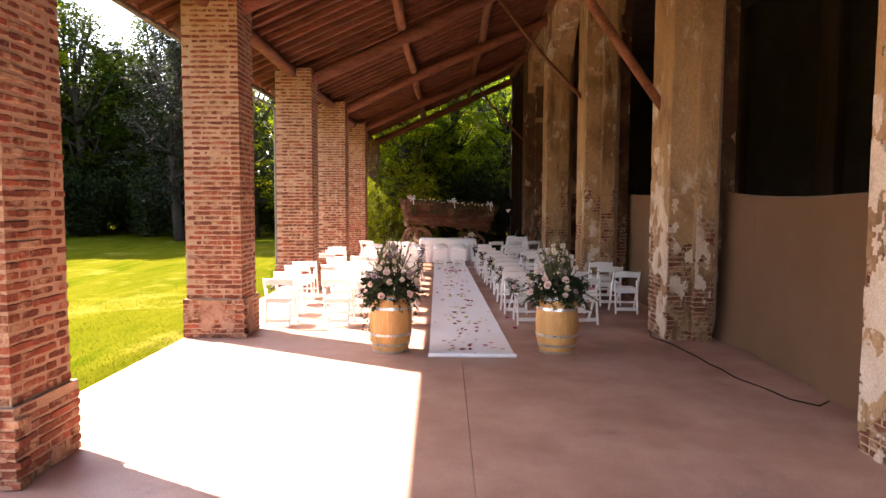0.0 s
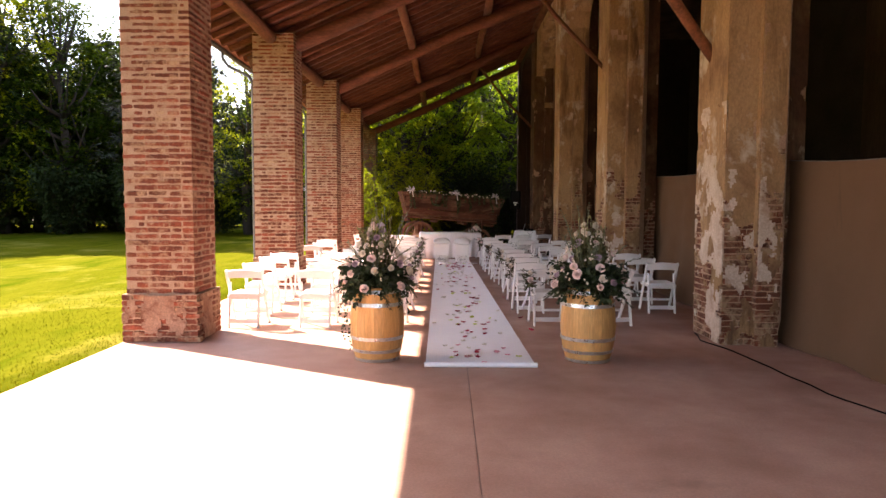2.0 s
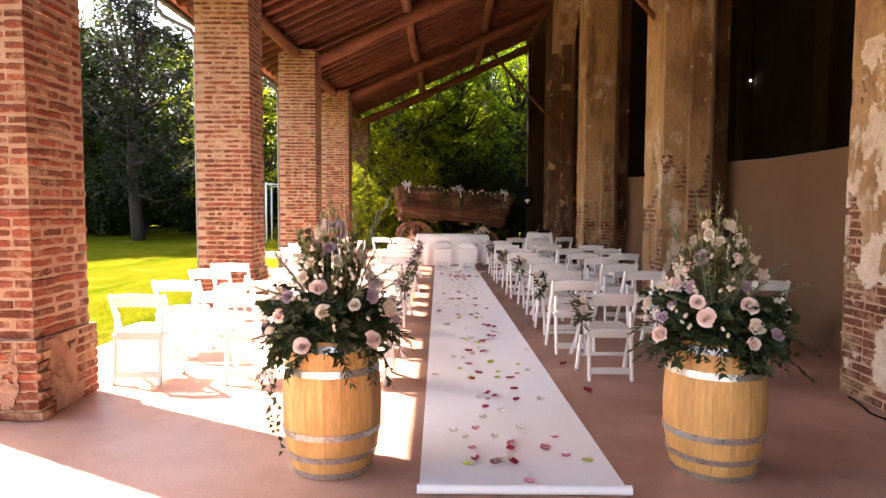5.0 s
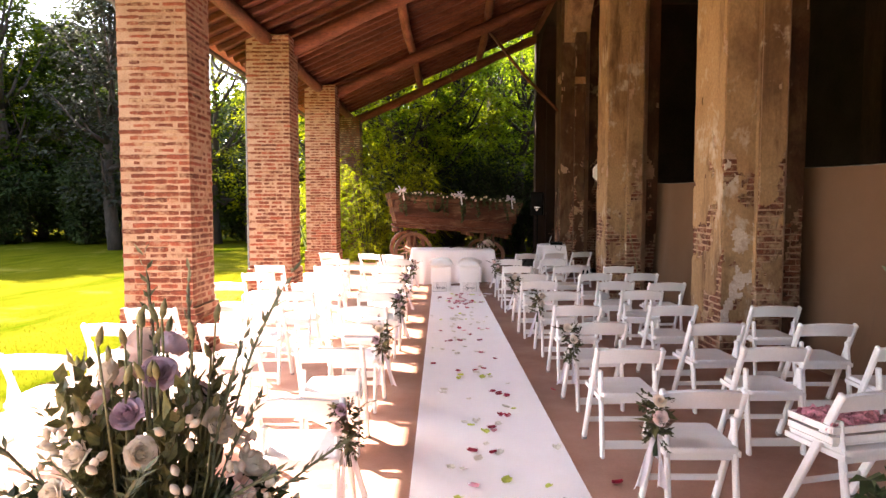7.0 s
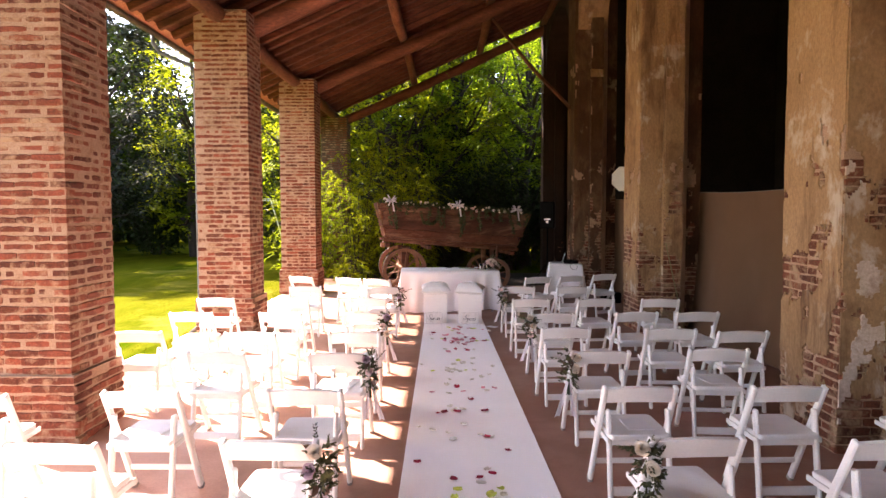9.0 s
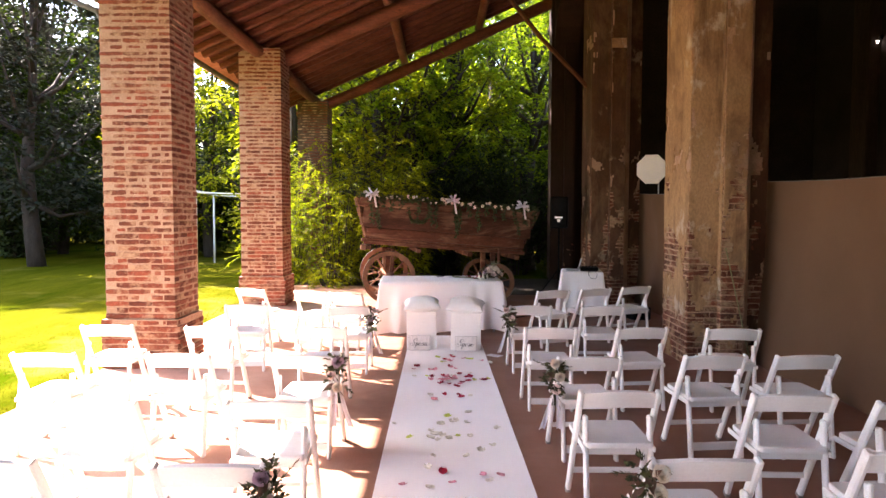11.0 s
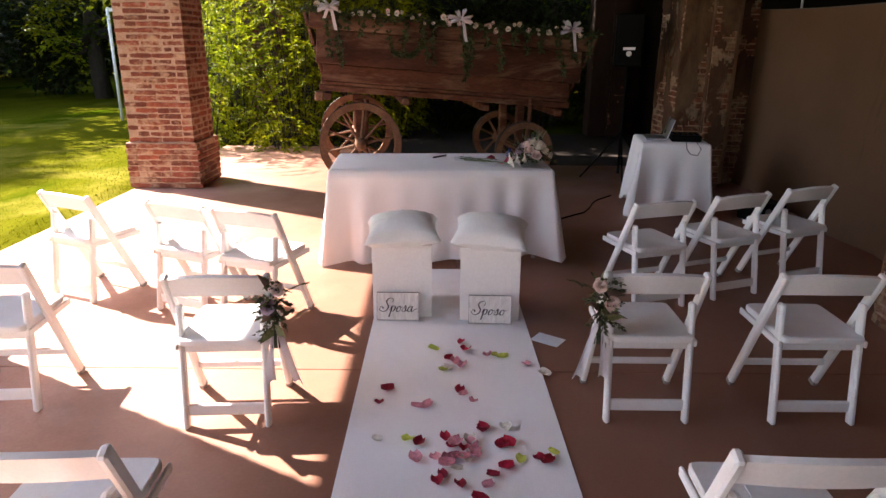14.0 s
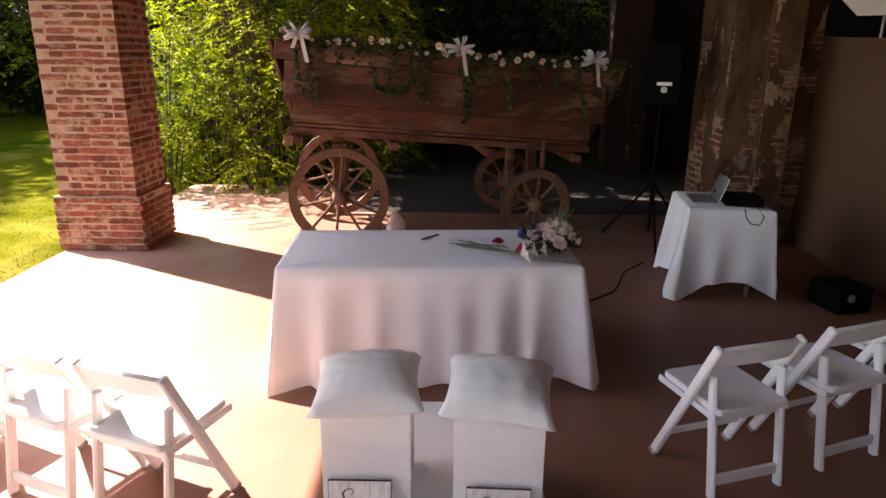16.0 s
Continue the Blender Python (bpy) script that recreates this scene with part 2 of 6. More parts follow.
M_LEAFLIGHT = surf("sunlit_leaves", (0.12, 0.17, 0.003), (0.28, 0.3, 0.006), 0.5, 0.5, 6, 0.0, vary=0.4, spec=0.1, see=0.55)
M_LEAFMID = surf("green_leaves", (0.106, 0.188, 0.00375), (0.237, 0.312, 0.0075), 0.5, 0.5, 6, 0.0, vary=0.4, spec=0.1, see=0.55)
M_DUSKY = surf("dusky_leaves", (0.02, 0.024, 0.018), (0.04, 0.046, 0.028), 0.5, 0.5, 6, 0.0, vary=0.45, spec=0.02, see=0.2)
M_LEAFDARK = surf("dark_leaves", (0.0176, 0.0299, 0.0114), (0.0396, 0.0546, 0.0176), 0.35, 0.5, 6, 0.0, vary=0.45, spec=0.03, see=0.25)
M_BARK = surf("bark", (0.04, 0.03, 0.022), (0.024, 0.018, 0.014), 6, 0.95, 40, 0.8, stretch=(1, 1, 0.3))
M_GREEN = surf("florist_greenery", (0.02, 0.036, 0.013), (0.038, 0.058, 0.022), 20, 0.5, 60, 0.0, vary=0.45, see=0.25)
M_IVY = surf("ivy_leaves", (0.035, 0.052, 0.016), (0.06, 0.08, 0.028), 20, 0.55, 60, 0.0, vary=0.4, see=0.25)
M_OLIVE = surf("olive_leaves", (0.12, 0.15, 0.085), (0.17, 0.19, 0.12), 20, 0.6, 60, 0.0, vary=0.3, see=0.25)
M_STALK = surf("pale_green_stalks", (0.22, 0.22, 0.1), (0.3, 0.28, 0.14), 20, 0.6, 60, 0.0, vary=0.2, see=0.2)
M_POSY = surf("posy_greenery", (0.04, 0.048, 0.018), (0.08, 0.082, 0.032), 20, 0.55, 60, 0.0, vary=0.4, see=0.2)
M_RUSSET = surf("russet_leaves", (0.11, 0.062, 0.045), (0.15, 0.09, 0.06), 20, 0.55, 60, 0.0, vary=0.3, see=0.2)
M_SAGE = surf("sage_greenery", (0.085, 0.092, 0.03), (0.13, 0.125, 0.05), 20, 0.55, 60, 0.0, vary=0.4, see=0.25)
M_ROSE_PINK = surf("blush_rose_petals", (0.88, 0.73, 0.68), (0.84, 0.64, 0.6), 40, 0.6, 90, 0.0, fine_mix=0.1, see=0.25)
M_ROSE_CREAM = surf("cream_rose_petals", (0.82, 0.75, 0.64), (0.78, 0.68, 0.56), 40, 0.6, 90, 0.0, fine_mix=0.1, see=0.25)
M_ROSE_LILAC = surf("lilac_rose_petals", (0.52, 0.4, 0.48), (0.42, 0.3, 0.38), 40, 0.6, 90, 0.0, fine_mix=0.1, see=0.25)
M_PET_RED = surf("crimson_petal", (0.42, 0.014, 0.05), (0.24, 0.008, 0.026), 40, 0.6, 60, 0.0, vary=0.3, see=0.2)
M_PET_PINK = surf("pink_petal", (0.72, 0.34, 0.38), (0.62, 0.26, 0.32), 40, 0.6, 60, 0.0, vary=0.2, see=0.3)
M_PET_WHITE = surf("white_petal", (0.72, 0.7, 0.6), (0.66, 0.62, 0.54), 40, 0.6, 60, 0.0, vary=0.1, see=0.3)
M_PET_LIME = surf("lime_petal", (0.55, 0.62, 0.1), (0.5, 0.56, 0.14), 40, 0.6, 60, 0.0, vary=0.2, see=0.3)
M_TULLE = surf("white_tulle", (0.78, 0.76, 0.8), (0.72, 0.7, 0.75), 15, 0.7, 150, 0.0, fine_mix=0.08, see=0.4)
M_PAPER = surf("paper", (0.78, 0.78, 0.8), (0.74, 0.74, 0.77), 8, 0.8, 60, 0.0, fine_mix=0.03)
M_GOAL = surf("white_goal_paint", (0.75, 0.75, 0.73), (0.7, 0.7, 0.68), 8, 0.5, 60, 0.05)
M_DISC = surf("matt_white_panel", (0.72, 0.7, 0.68), (0.68, 0.66, 0.64), 5, 0.7, 60, 0.05, fine_mix=0.04)
M_GLOW = bpy.data.materials.new("bright_spot_glow")
M_GLOW.use_nodes = True
M_GLOW.node_tree.nodes["Principled BSDF"].inputs["Emission Color"].default_value = (1.0, 0.93, 0.85, 1)
M_GLOW.node_tree.nodes["Principled BSDF"].inputs["Emission Strength"].default_value = 3.0
M_BLUE = surf("blue_glass", (0.02, 0.03, 0.12), (0.02, 0.03, 0.1), 9, 0.2, 60, 0.0)


# ---- mesh tools ----
class Geo:
    """Collects vertices and faces for one mesh."""

    def __init__(self):
        self.v, self.f = [], []

    def add(self, verts, faces, m=None):
        k = len(self.v)
        self.v += [tuple(m @ Vector(p)) for p in verts] if m is not None else [tuple(p) for p in verts]
        self.f += [tuple(k + i for i in f) for f in faces]
        return self

    def box(self, c, s, m=None, bevel=0.0, wob=0.0, rnd=None):
        x, y, z = (q / 2 for q in s)
        if not bevel:
            vs = [(c[0] + i * x, c[1] + j * y, c[2] + k * z) for i in (-1, 1) for j in (-1, 1) for k in (-1, 1)]
            fs = [(0, 1, 3, 2), (4, 6, 7, 5), (0, 4, 5, 1), (2, 3, 7, 6), (0, 2, 6, 4), (1, 5, 7, 3)]
        else:
            vs, fs, idx = [], [], {}
            for i in (-1, 1):
                for j in (-1, 1):
                    for k in (-1, 1):
                        for a in range(3):
                            d = [x - bevel, y - bevel, z - bevel]
                            d[a] += bevel
                            idx[i, j, k, a] = len(vs)
                            vs.append((c[0] + i * d[0], c[1] + j * d[1], c[2] + k * d[2]))
            for a in range(3):
                b2, c2 = (a + 1) % 3, (a + 2) % 3
                for s1 in (-1, 1):
                    ring = []
                    for p, q in ((-1, -1), (1, -1), (1, 1), (-1, 1)):
                        key = [0, 0, 0]
                        key[a], key[b2], key[c2] = s1, p, q
                        ring.append(idx[(*key, a)])
                    fs.append(tuple(ring if s1 > 0 else ring[::-1]))
                for p in (-1, 1):
                    for q in (-1, 1):
                        k1, k2 = [0, 0, 0], [0, 0, 0]
                        k1[a], k1[b2], k1[c2] = -1, p, q
                        k2[a], k2[b2], k2[c2] = 1, p, q
                        r = (idx[(*k1, b2)], idx[(*k2, b2)], idx[(*k2, c2)], idx[(*k1, c2)])
                        fs.append(r if p * q > 0 else r[::-1])
            for i in (-1, 1):
                for j in (-1, 1):
                    for k in (-1, 1):
                        r = (idx[i, j, k, 0], idx[i, j, k, 1], idx[i, j, k, 2])
                        fs.append(r if i * j * k > 0 else r[::-1])
        if wob and rnd:
            vs = [tuple(q + rnd.uniform(-wob, wob) for q in p) for p in vs]
        return self.add(vs, fs, m)

    def tube(self, pts, rad, n=8, caps=True, wob=0.0, rnd=None):
        pts = [Vector(p) for p in pts]
        rad = [rad] * len(pts) if isinstance(rad, (int, float)) else rad
        vs, fs = [], []
        side = None
        for i, p in enumerate(pts):
            d = (pts[min(i + 1, len(pts) - 1)] - pts[max(i - 1, 0)]).normalized()
            if side is None:
                side = d.orthogonal().normalized()
            side = (side - d * side.dot(d)).normalized()
            up = d.cross(side)
            for k in range(n):
                a = 2 * math.pi * k / n
                r = rad[i] * (1 + (rnd.uniform(-wob, wob) if wob else 0))
                vs.append(p + side * math.cos(a) * r + up * math.sin(a) * r)
        for i in range(len(pts) - 1):
            for k in range(n):
                a, b2 = i * n + k, i * n + (k + 1) % n
                fs.append((a, b2, b2 + n, a + n))
        if caps:
            fs.append(tuple(range(n))[::-1])
            fs.append(tuple((len(pts) - 1) * n + k for k in range(n)))
        return self.add(vs, fs)

    def lathe(self, prof, n=24, m=None, caps=True):
        vs = [(r * math.cos(2 * math.pi * k / n), r * math.sin(2 * math.pi * k / n), z) for r, z in prof for k in range(n)]
        fs = []
        for i in range(len(prof) - 1):
            for k in range(n):
                a, b2 = i * n + k, i * n + (k + 1) % n
                fs.append((a, b2, b2 + n, a + n))
        if caps:
            fs.append(tuple(range(n))[::-1])
            fs.append(tuple((len(prof) - 1) * n + k for k in range(n)))
        return self.add(vs, fs, m)

    def grid(self, fun, nu, nv, wrap=False):
        cols = nu if wrap else nu + 1
        vs = [fun(i / nu, j / nv) for j in range(nv + 1) for i in range(cols)]
        fs = [(j * cols + i, j * cols + (i + 1) % cols, (j + 1) * cols + (i + 1) % cols, (j + 1) * cols + i) for j in range(nv) for i in range(nu)]
        return self.add(vs, fs)

    def leaf(self, p, along, up, ln, wd, fold=0.15):
        """A pointed leaf of four triangles, folded along its rib."""
        along = along.normalized()
        s = along.cross(up)
        if s.length < 1e-4:
            s = along.orthogonal()
        s = s.normalized()
        u = s.cross(along)
        mid = p + along * ln * 0.45
        return self.add([p, mid + s * wd * 0.5 + u * wd * fold, p + along * ln - u * wd * fold * 2, mid - s * wd * 0.5 + u * wd * fold, mid],
                        [(0, 1, 4), (1, 2, 4), (4, 2, 3), (0, 4, 3)])

    def blade(self, p, along, up, ln, wd):
        """A plain pointed leaf, folded once across its widest part."""
        along = along.normalized()
        s = along.cross(up)
        s = s.normalized() if s.length > 1e-4 else along.orthogonal().normalized()
        mid = p + along * ln * 0.45 + s.cross(along) * wd * 0.2
        return self.add([p, mid + s * wd * 0.5, p + along * ln, mid - s * wd * 0.5], [(0, 1, 3), (1, 2, 3)])

    def mesh(self, name, material, smooth=False):
        me = bpy.data.meshes.new(name)
        me.from_pydata(self.v, [], self.f)
        me.materials.append(material)
        if smooth:
            me.polygons.foreach_set("use_smooth", [True] * len(me.polygons))
        me.update()
        return me


def part(name, g, material, parent, label="", smooth=False, at=None):
    """Links a Geo (or a finished mesh) as one mesh object under a thing or a part."""
    ob = new(name, g if isinstance(g, bpy.types.Mesh) else g.mesh(name, material, smooth))
    ob.parent = parent
    if at is not None:
        ob.matrix_basis = at
    if label:
        ob["label"] = label
    return ob


def thing(name, label, category, at=None, group="", kind=""):
    ob = new(name)
    ob.empty_display_size = 0.1
    ob.matrix_basis = at or Matrix()
    return tagged(ob, label, category, group, kind)


def solid(name, g, material, label, category, group="", kind="", smooth=False, at=None):
    ob = new(name, g.mesh(name, material, smooth))
    if at is not None:
        ob.matrix_basis = at
    return tagged(ob, label, category, group, kind)


def rand_dir(r):
    v = Vector((r.gauss(0, 1), r.gauss(0, 1), r.gauss(0, 1)))
    return v.normalized()


# ---- ground and floor ----
PIER, DEEP = 0.745, 0.66           # width and depth of the brick pillars
PX = [-2.415, -2.415, -2.415, -2.435, -2.43, -2.46, -2.5]   # inner faces of the brick pillars
PY = [-4.66, -0.08, 4.57, 9.36, 13.75, 18.42, 23.1]   # their near faces
RIGHT = [(3.4, -4.8), (3.37, -0.12), (3.25, 4.58), (3.1, 9.2), (3.06, 13.95), (3.04, 18.72), (3.02, 23.25)]
SLOPE = 0.44


def roof_z(x, base=5.8):
    return base + SLOPE * x


g = Geo()
RND = random.Random(3)
n = 60
lawn_x = [-400, -120, -60, -40, -30, -24, -18, -14, -11, -9, -7.5, -6, -5, -4.2, -3.6, -3.2, -2, 2, 5, 9.6, 30, 100, 400]
lawn_y = [-400, -100, -40, -20, -12, -6, 0, 6, 12, 18, 22, 24, 27, 31, 36, 45, 70, 140, 400]
vs = []
for y in lawn_y:
    for x in lawn_x:
        inside = -3.3 < x < 10 and -13 < y < 23.8
        vs.append((x, y, -0.12 if inside else -0.045 + 0.03 * noise.noise(Vector((x * 0.2, y * 0.2, 0)))))
nx = len(lawn_x)
g.add(vs, [(j * nx + i, j * nx + i + 1, (j + 1) * nx + i + 1, (j + 1) * nx + i) for j in range(len(lawn_y) - 1) for i in range(nx - 1)])
solid("ground", g, M_LAWN, "sunlit mown green lawn with shade from the trees", "lawn", kind="structure")

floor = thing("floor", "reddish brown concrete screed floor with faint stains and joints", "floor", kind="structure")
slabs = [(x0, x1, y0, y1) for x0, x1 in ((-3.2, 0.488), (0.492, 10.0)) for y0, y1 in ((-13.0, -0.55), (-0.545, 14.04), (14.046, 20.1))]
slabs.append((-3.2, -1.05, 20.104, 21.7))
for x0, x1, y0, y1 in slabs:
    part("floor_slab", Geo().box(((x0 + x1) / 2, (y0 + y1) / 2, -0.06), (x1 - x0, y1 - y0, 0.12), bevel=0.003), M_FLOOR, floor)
part("joint_bed", Geo().box((3.4, 3.5, -0.09), (13.1, 32.9, 0.1)), M_DARK, floor)

# a strip of real blades where the lawn meets the slab
g = Geo()
for i in range(30000):
    x = -3.22 - abs(RND.gauss(0, 1)) * 1.6
    y = RND.uniform(-1.5, 24)
    if x < -8:
        continue
    h = RND.uniform(0.012, 0.03)
    a = RND.uniform(0, 6.28)
    dx, dy = 0.004 * math.cos(a), 0.004 * math.sin(a)
    lx, ly = RND.uniform(-0.02, 0.02), RND.uniform(-0.02, 0.02)
    g.add([(x - dx, y - dy, -0.05), (x + dx, y + dy, -0.05), (x + lx, y + ly, -0.045 + h)], [(0, 1, 2)])
solid("grass", g, M_BLADE, "short green lawn grass along the slab edge", "grass", kind="stuff")

# ---- brick pillars ----
COURSE = 0.0655


def brick_mesh(ln, dp, seed, h, material):
    """A worn hand-made brick: soft arrises, an uneven top and bottom line along its face."""
    r = random.Random(seed)
    n = 5 if ln > 0.15 else 3
    vs, fs = [], []
    for i in range(n + 1):
        x = -ln / 2 + ln * i / n + (r.uniform(-0.006, 0.006) if 0 < i < n else 0)
        end = 0.003 if i in (0, n) else 0.0
        top, low = h / 2 - end - r.uniform(0, 0.008), -h / 2 + end + r.uniform(0, 0.008)
        f = -dp / 2 + end + r.uniform(0, 0.0025)
        vs += [(x, dp / 2, low), (x, f + 0.006, low), (x, f, low + 0.006), (x, f, top - 0.006), (x, f + 0.006, top), (x, dp / 2, top)]
    for i in range(n):
        for e in range(6):
            a, b = i * 6 + e, i * 6 + (e + 1) % 6
            fs.append((a, a + 6, b + 6, b))
    fs += [tuple(range(6)), tuple(n * 6 + e for e in range(5, -1, -1))]
    return Geo().add(vs, fs).mesh("brick", material)


HEIGHTS = (0.060, 0.056, 0.05, 0.044)
STOCK = {(half, k, kind): [brick_mesh(0.117 if half else 0.244, 0.115, 97 * k + s + 11 * half, hh, mat) for s in range(5)]
         for half in (False, True) for k, hh in enumerate(HEIGHTS) for kind, mat in (("plain", M_BRICK), ("smear", M_BRICKSMEAR), ("dark", M_BRICKDARK))}
PLINTH = 8


def course_bricks(x0, x1, y0, y1, i, r, wide=0.0):
    """Brick places round one course of a square pillar: (kind, x, y, turn)."""
    x0, x1, y0, y1 = x0 - wide, x1 + wide, y0 - wide, y1 + wide
    out = []
    flip = i % 2
    for face in range(4):
        ln = (x1 - x0) if face % 2 == 0 else (y1 - y0)
        full = (face % 2 == 0) == (flip == 0)
        a, b = (0.0, ln) if full else (0.118, ln - 0.118)
        q = a
        first = r.random() < 0.3
        while q < b - 0.06:
            half = first or (b - q) < 0.19
            first = False
            if r.random() < 0.07:
                half = True
            w = 0.124 if half else 0.248
            w = min(w, b - q)
            c = q + w / 2
            inset = 0.0575 + r.uniform(-0.005, 0.006)
            if face == 0:
                out.append((half, x0 + c, y0 + inset, 0))
            elif face == 1:
                out.append((half, x1 - inset, y0 + c, 90))
            elif face == 2:
                out.append((half, x1 - c, y1 - inset, 180))
            else:
                out.append((half, x0 + inset, y1 - c, 270))
            q += w
    return out


def brick_pillar(inner, y, top, seed, dark=False):
    r = random.Random(seed)
    PX0, PX1 = inner - PIER, inner
    y1 = y + DEEP
    ob = thing("brick_pillar", "square red brick pillar with pale mortar and a wider base", "pillar", kind="structure", group="brick pillars")
    core = Geo()
    core.box(((PX0 + PX1) / 2, (y + y1) / 2, top / 2), (PIER - 0.015, DEEP - 0.015, top))
    core.box(((PX0 + PX1) / 2, (y + y1) / 2, PLINTH * COURSE / 2 + 0.005), (PIER + 0.056, DEEP + 0.056, PLINTH * COURSE - 0.012))
    part("mortar_core", core, M_MORTARSHADE if dark else M_MORTAR, ob)
    rest = {"plain": Geo(), "smear": Geo(), "dark": Geo()}
    total, count = int(top / COURSE), 0
    for i in range(total):
        wide = 0.038 if i < PLINTH - 1 else (0.032 if i == PLINTH - 1 else 0.0)
        for half, bx, by, turn in course_bricks(PX0, PX1, y, y1, i, r, wide):
            z = (i + 0.5) * COURSE + r.uniform(-0.003, 0.003)
            m = pose(bx, by, z, r.uniform(-0.4, 0.4), r.uniform(-0.9, 0.9), turn + r.uniform(-0.4, 0.4))
            level = min(3, max(0, int(3.4 * min(1.0, z / 3.6) + r.uniform(-0.5, 0.7))))
            worn = 0.4 if i < PLINTH else min(0.6, 0.05 + 0.17 * z)
            kind = "dark" if dark else ("smear" if r.random() < worn else "plain")
            me = r.choice(STOCK[half, level, kind])
            if turn in (0, 90) and count < 295 and not dark:
                part("brick", me, M_BRICK, ob, at=m)
                count += 1
            else:
                rest[kind].add([v.co for v in me.vertices], [tuple(p.vertices) for p in me.polygons], m)
    for kind, mat in (("plain", M_BRICK), ("smear", M_BRICKSMEAR), ("dark", M_BRICKDARK)):
        if rest[kind].v:
            part("upper_brickwork", rest[kind], mat, ob)["kind"] = "stuff"
    if seed in (101, 102):
        # old render smeared over the base
        for k, (w, top_z, m, thin) in enumerate(((PIER + 0.07, 0.5, Matrix.Translation((PX0 - 0.035, y - 0.0395, 0.012)), 0.5),
                                                 (DEEP + 0.07, 0.5, Matrix.Translation((PX1 + 0.0395, y - 0.035, 0.012)) @ pose(0, 0, 0, 0, 0, 90), 0.46))):
            vs, fs = plaster_sheet(w, top_z, seed * 7 + k, lambda z: thin, thick=0.004, cell=0.03)
            if fs:
                part("render_smear", Geo().add(vs, fs, m), M_SMEAR, ob, "thin smear of old render")
    return ob


# ---- plastered pillars of the barn wall ----
def plaster_sheet(w, h, seed, bare, thick=0.012, cell=0.028):
    """A plaster coat over a face w by h, fallen away where 'bare' says so; in its own plane (x across, z up, front to -y)."""
    nxx = max(2, int(w / cell))
    zs = [cell * j for j in range(int(3.3 / cell))]
    zs = [z for z in zs if z < h - 0.03]
    while zs[-1] < h - 0.12:
        zs.append(zs[-1] + 0.09)
    zs.append(h)
    nzz = len(zs) - 1
    keep = {}
    for j in range(nzz):
        for i in range(nxx):
            u, z = (i + 0.5) / nxx * w, (zs[j] + zs[j + 1]) / 2
            f = noise.fractal(Vector((u * 2.8 + seed * 7.1, seed * 3.3, z * 2.0)), 0.9, 2.1, 5)
            edge = 0.22 * max(0.0, 1 - min(u, w - u) / 0.10)
            keep[i, j] = 1.5 * f + bare(z) + edge < 0.28
    r = random.Random(seed)
    jit = {}

    def vert(i, j):
        if (i, j) not in jit:
            ex = 0 if i in (0, nxx) else r.uniform(-0.3, 0.3) * cell
            jit[i, j] = (i / nxx * w + ex, zs[j] + (0 if j in (0, nzz) else r.uniform(-0.3, 0.3) * cell))
        return jit[i, j]

    vs, fs, idx = [], [], {}

    def vid(i, j, front):
        if (i, j, front) not in idx:
            u, z = vert(i, j)
            d = -thick - 0.006 * noise.noise(Vector((u * 3, z * 3, seed))) if front else 0.0
            idx[i, j, front] = len(vs)
            vs.append((u, d, z))
        return idx[i, j, front]

    for (i, j), ok in keep.items():
        if not ok:
            continue
        fs.append((vid(i, j, 1), vid(i + 1, j, 1), vid(i + 1, j + 1, 1), vid(i, j + 1, 1)))
        for (di, dj), (a, b) in (((0, -1), ((i, j), (i + 1, j))), ((1, 0), ((i + 1, j), (i + 1, j + 1))), ((0, 1), ((i + 1, j + 1), (i, j + 1))), ((-1, 0), ((i, j + 1), (i, j)))):
            if not keep.get((i + di, j + dj), False):
                fs.append((vid(*a, 0), vid(*b, 0), vid(*b, 1), vid(*a, 1)))
    return vs, fs


RIB = (0.0, -0.1, 0.16, 0.0, -0.45, 0.0)      # how much barer each face is: flank, south, rib, recess, rib side, rear


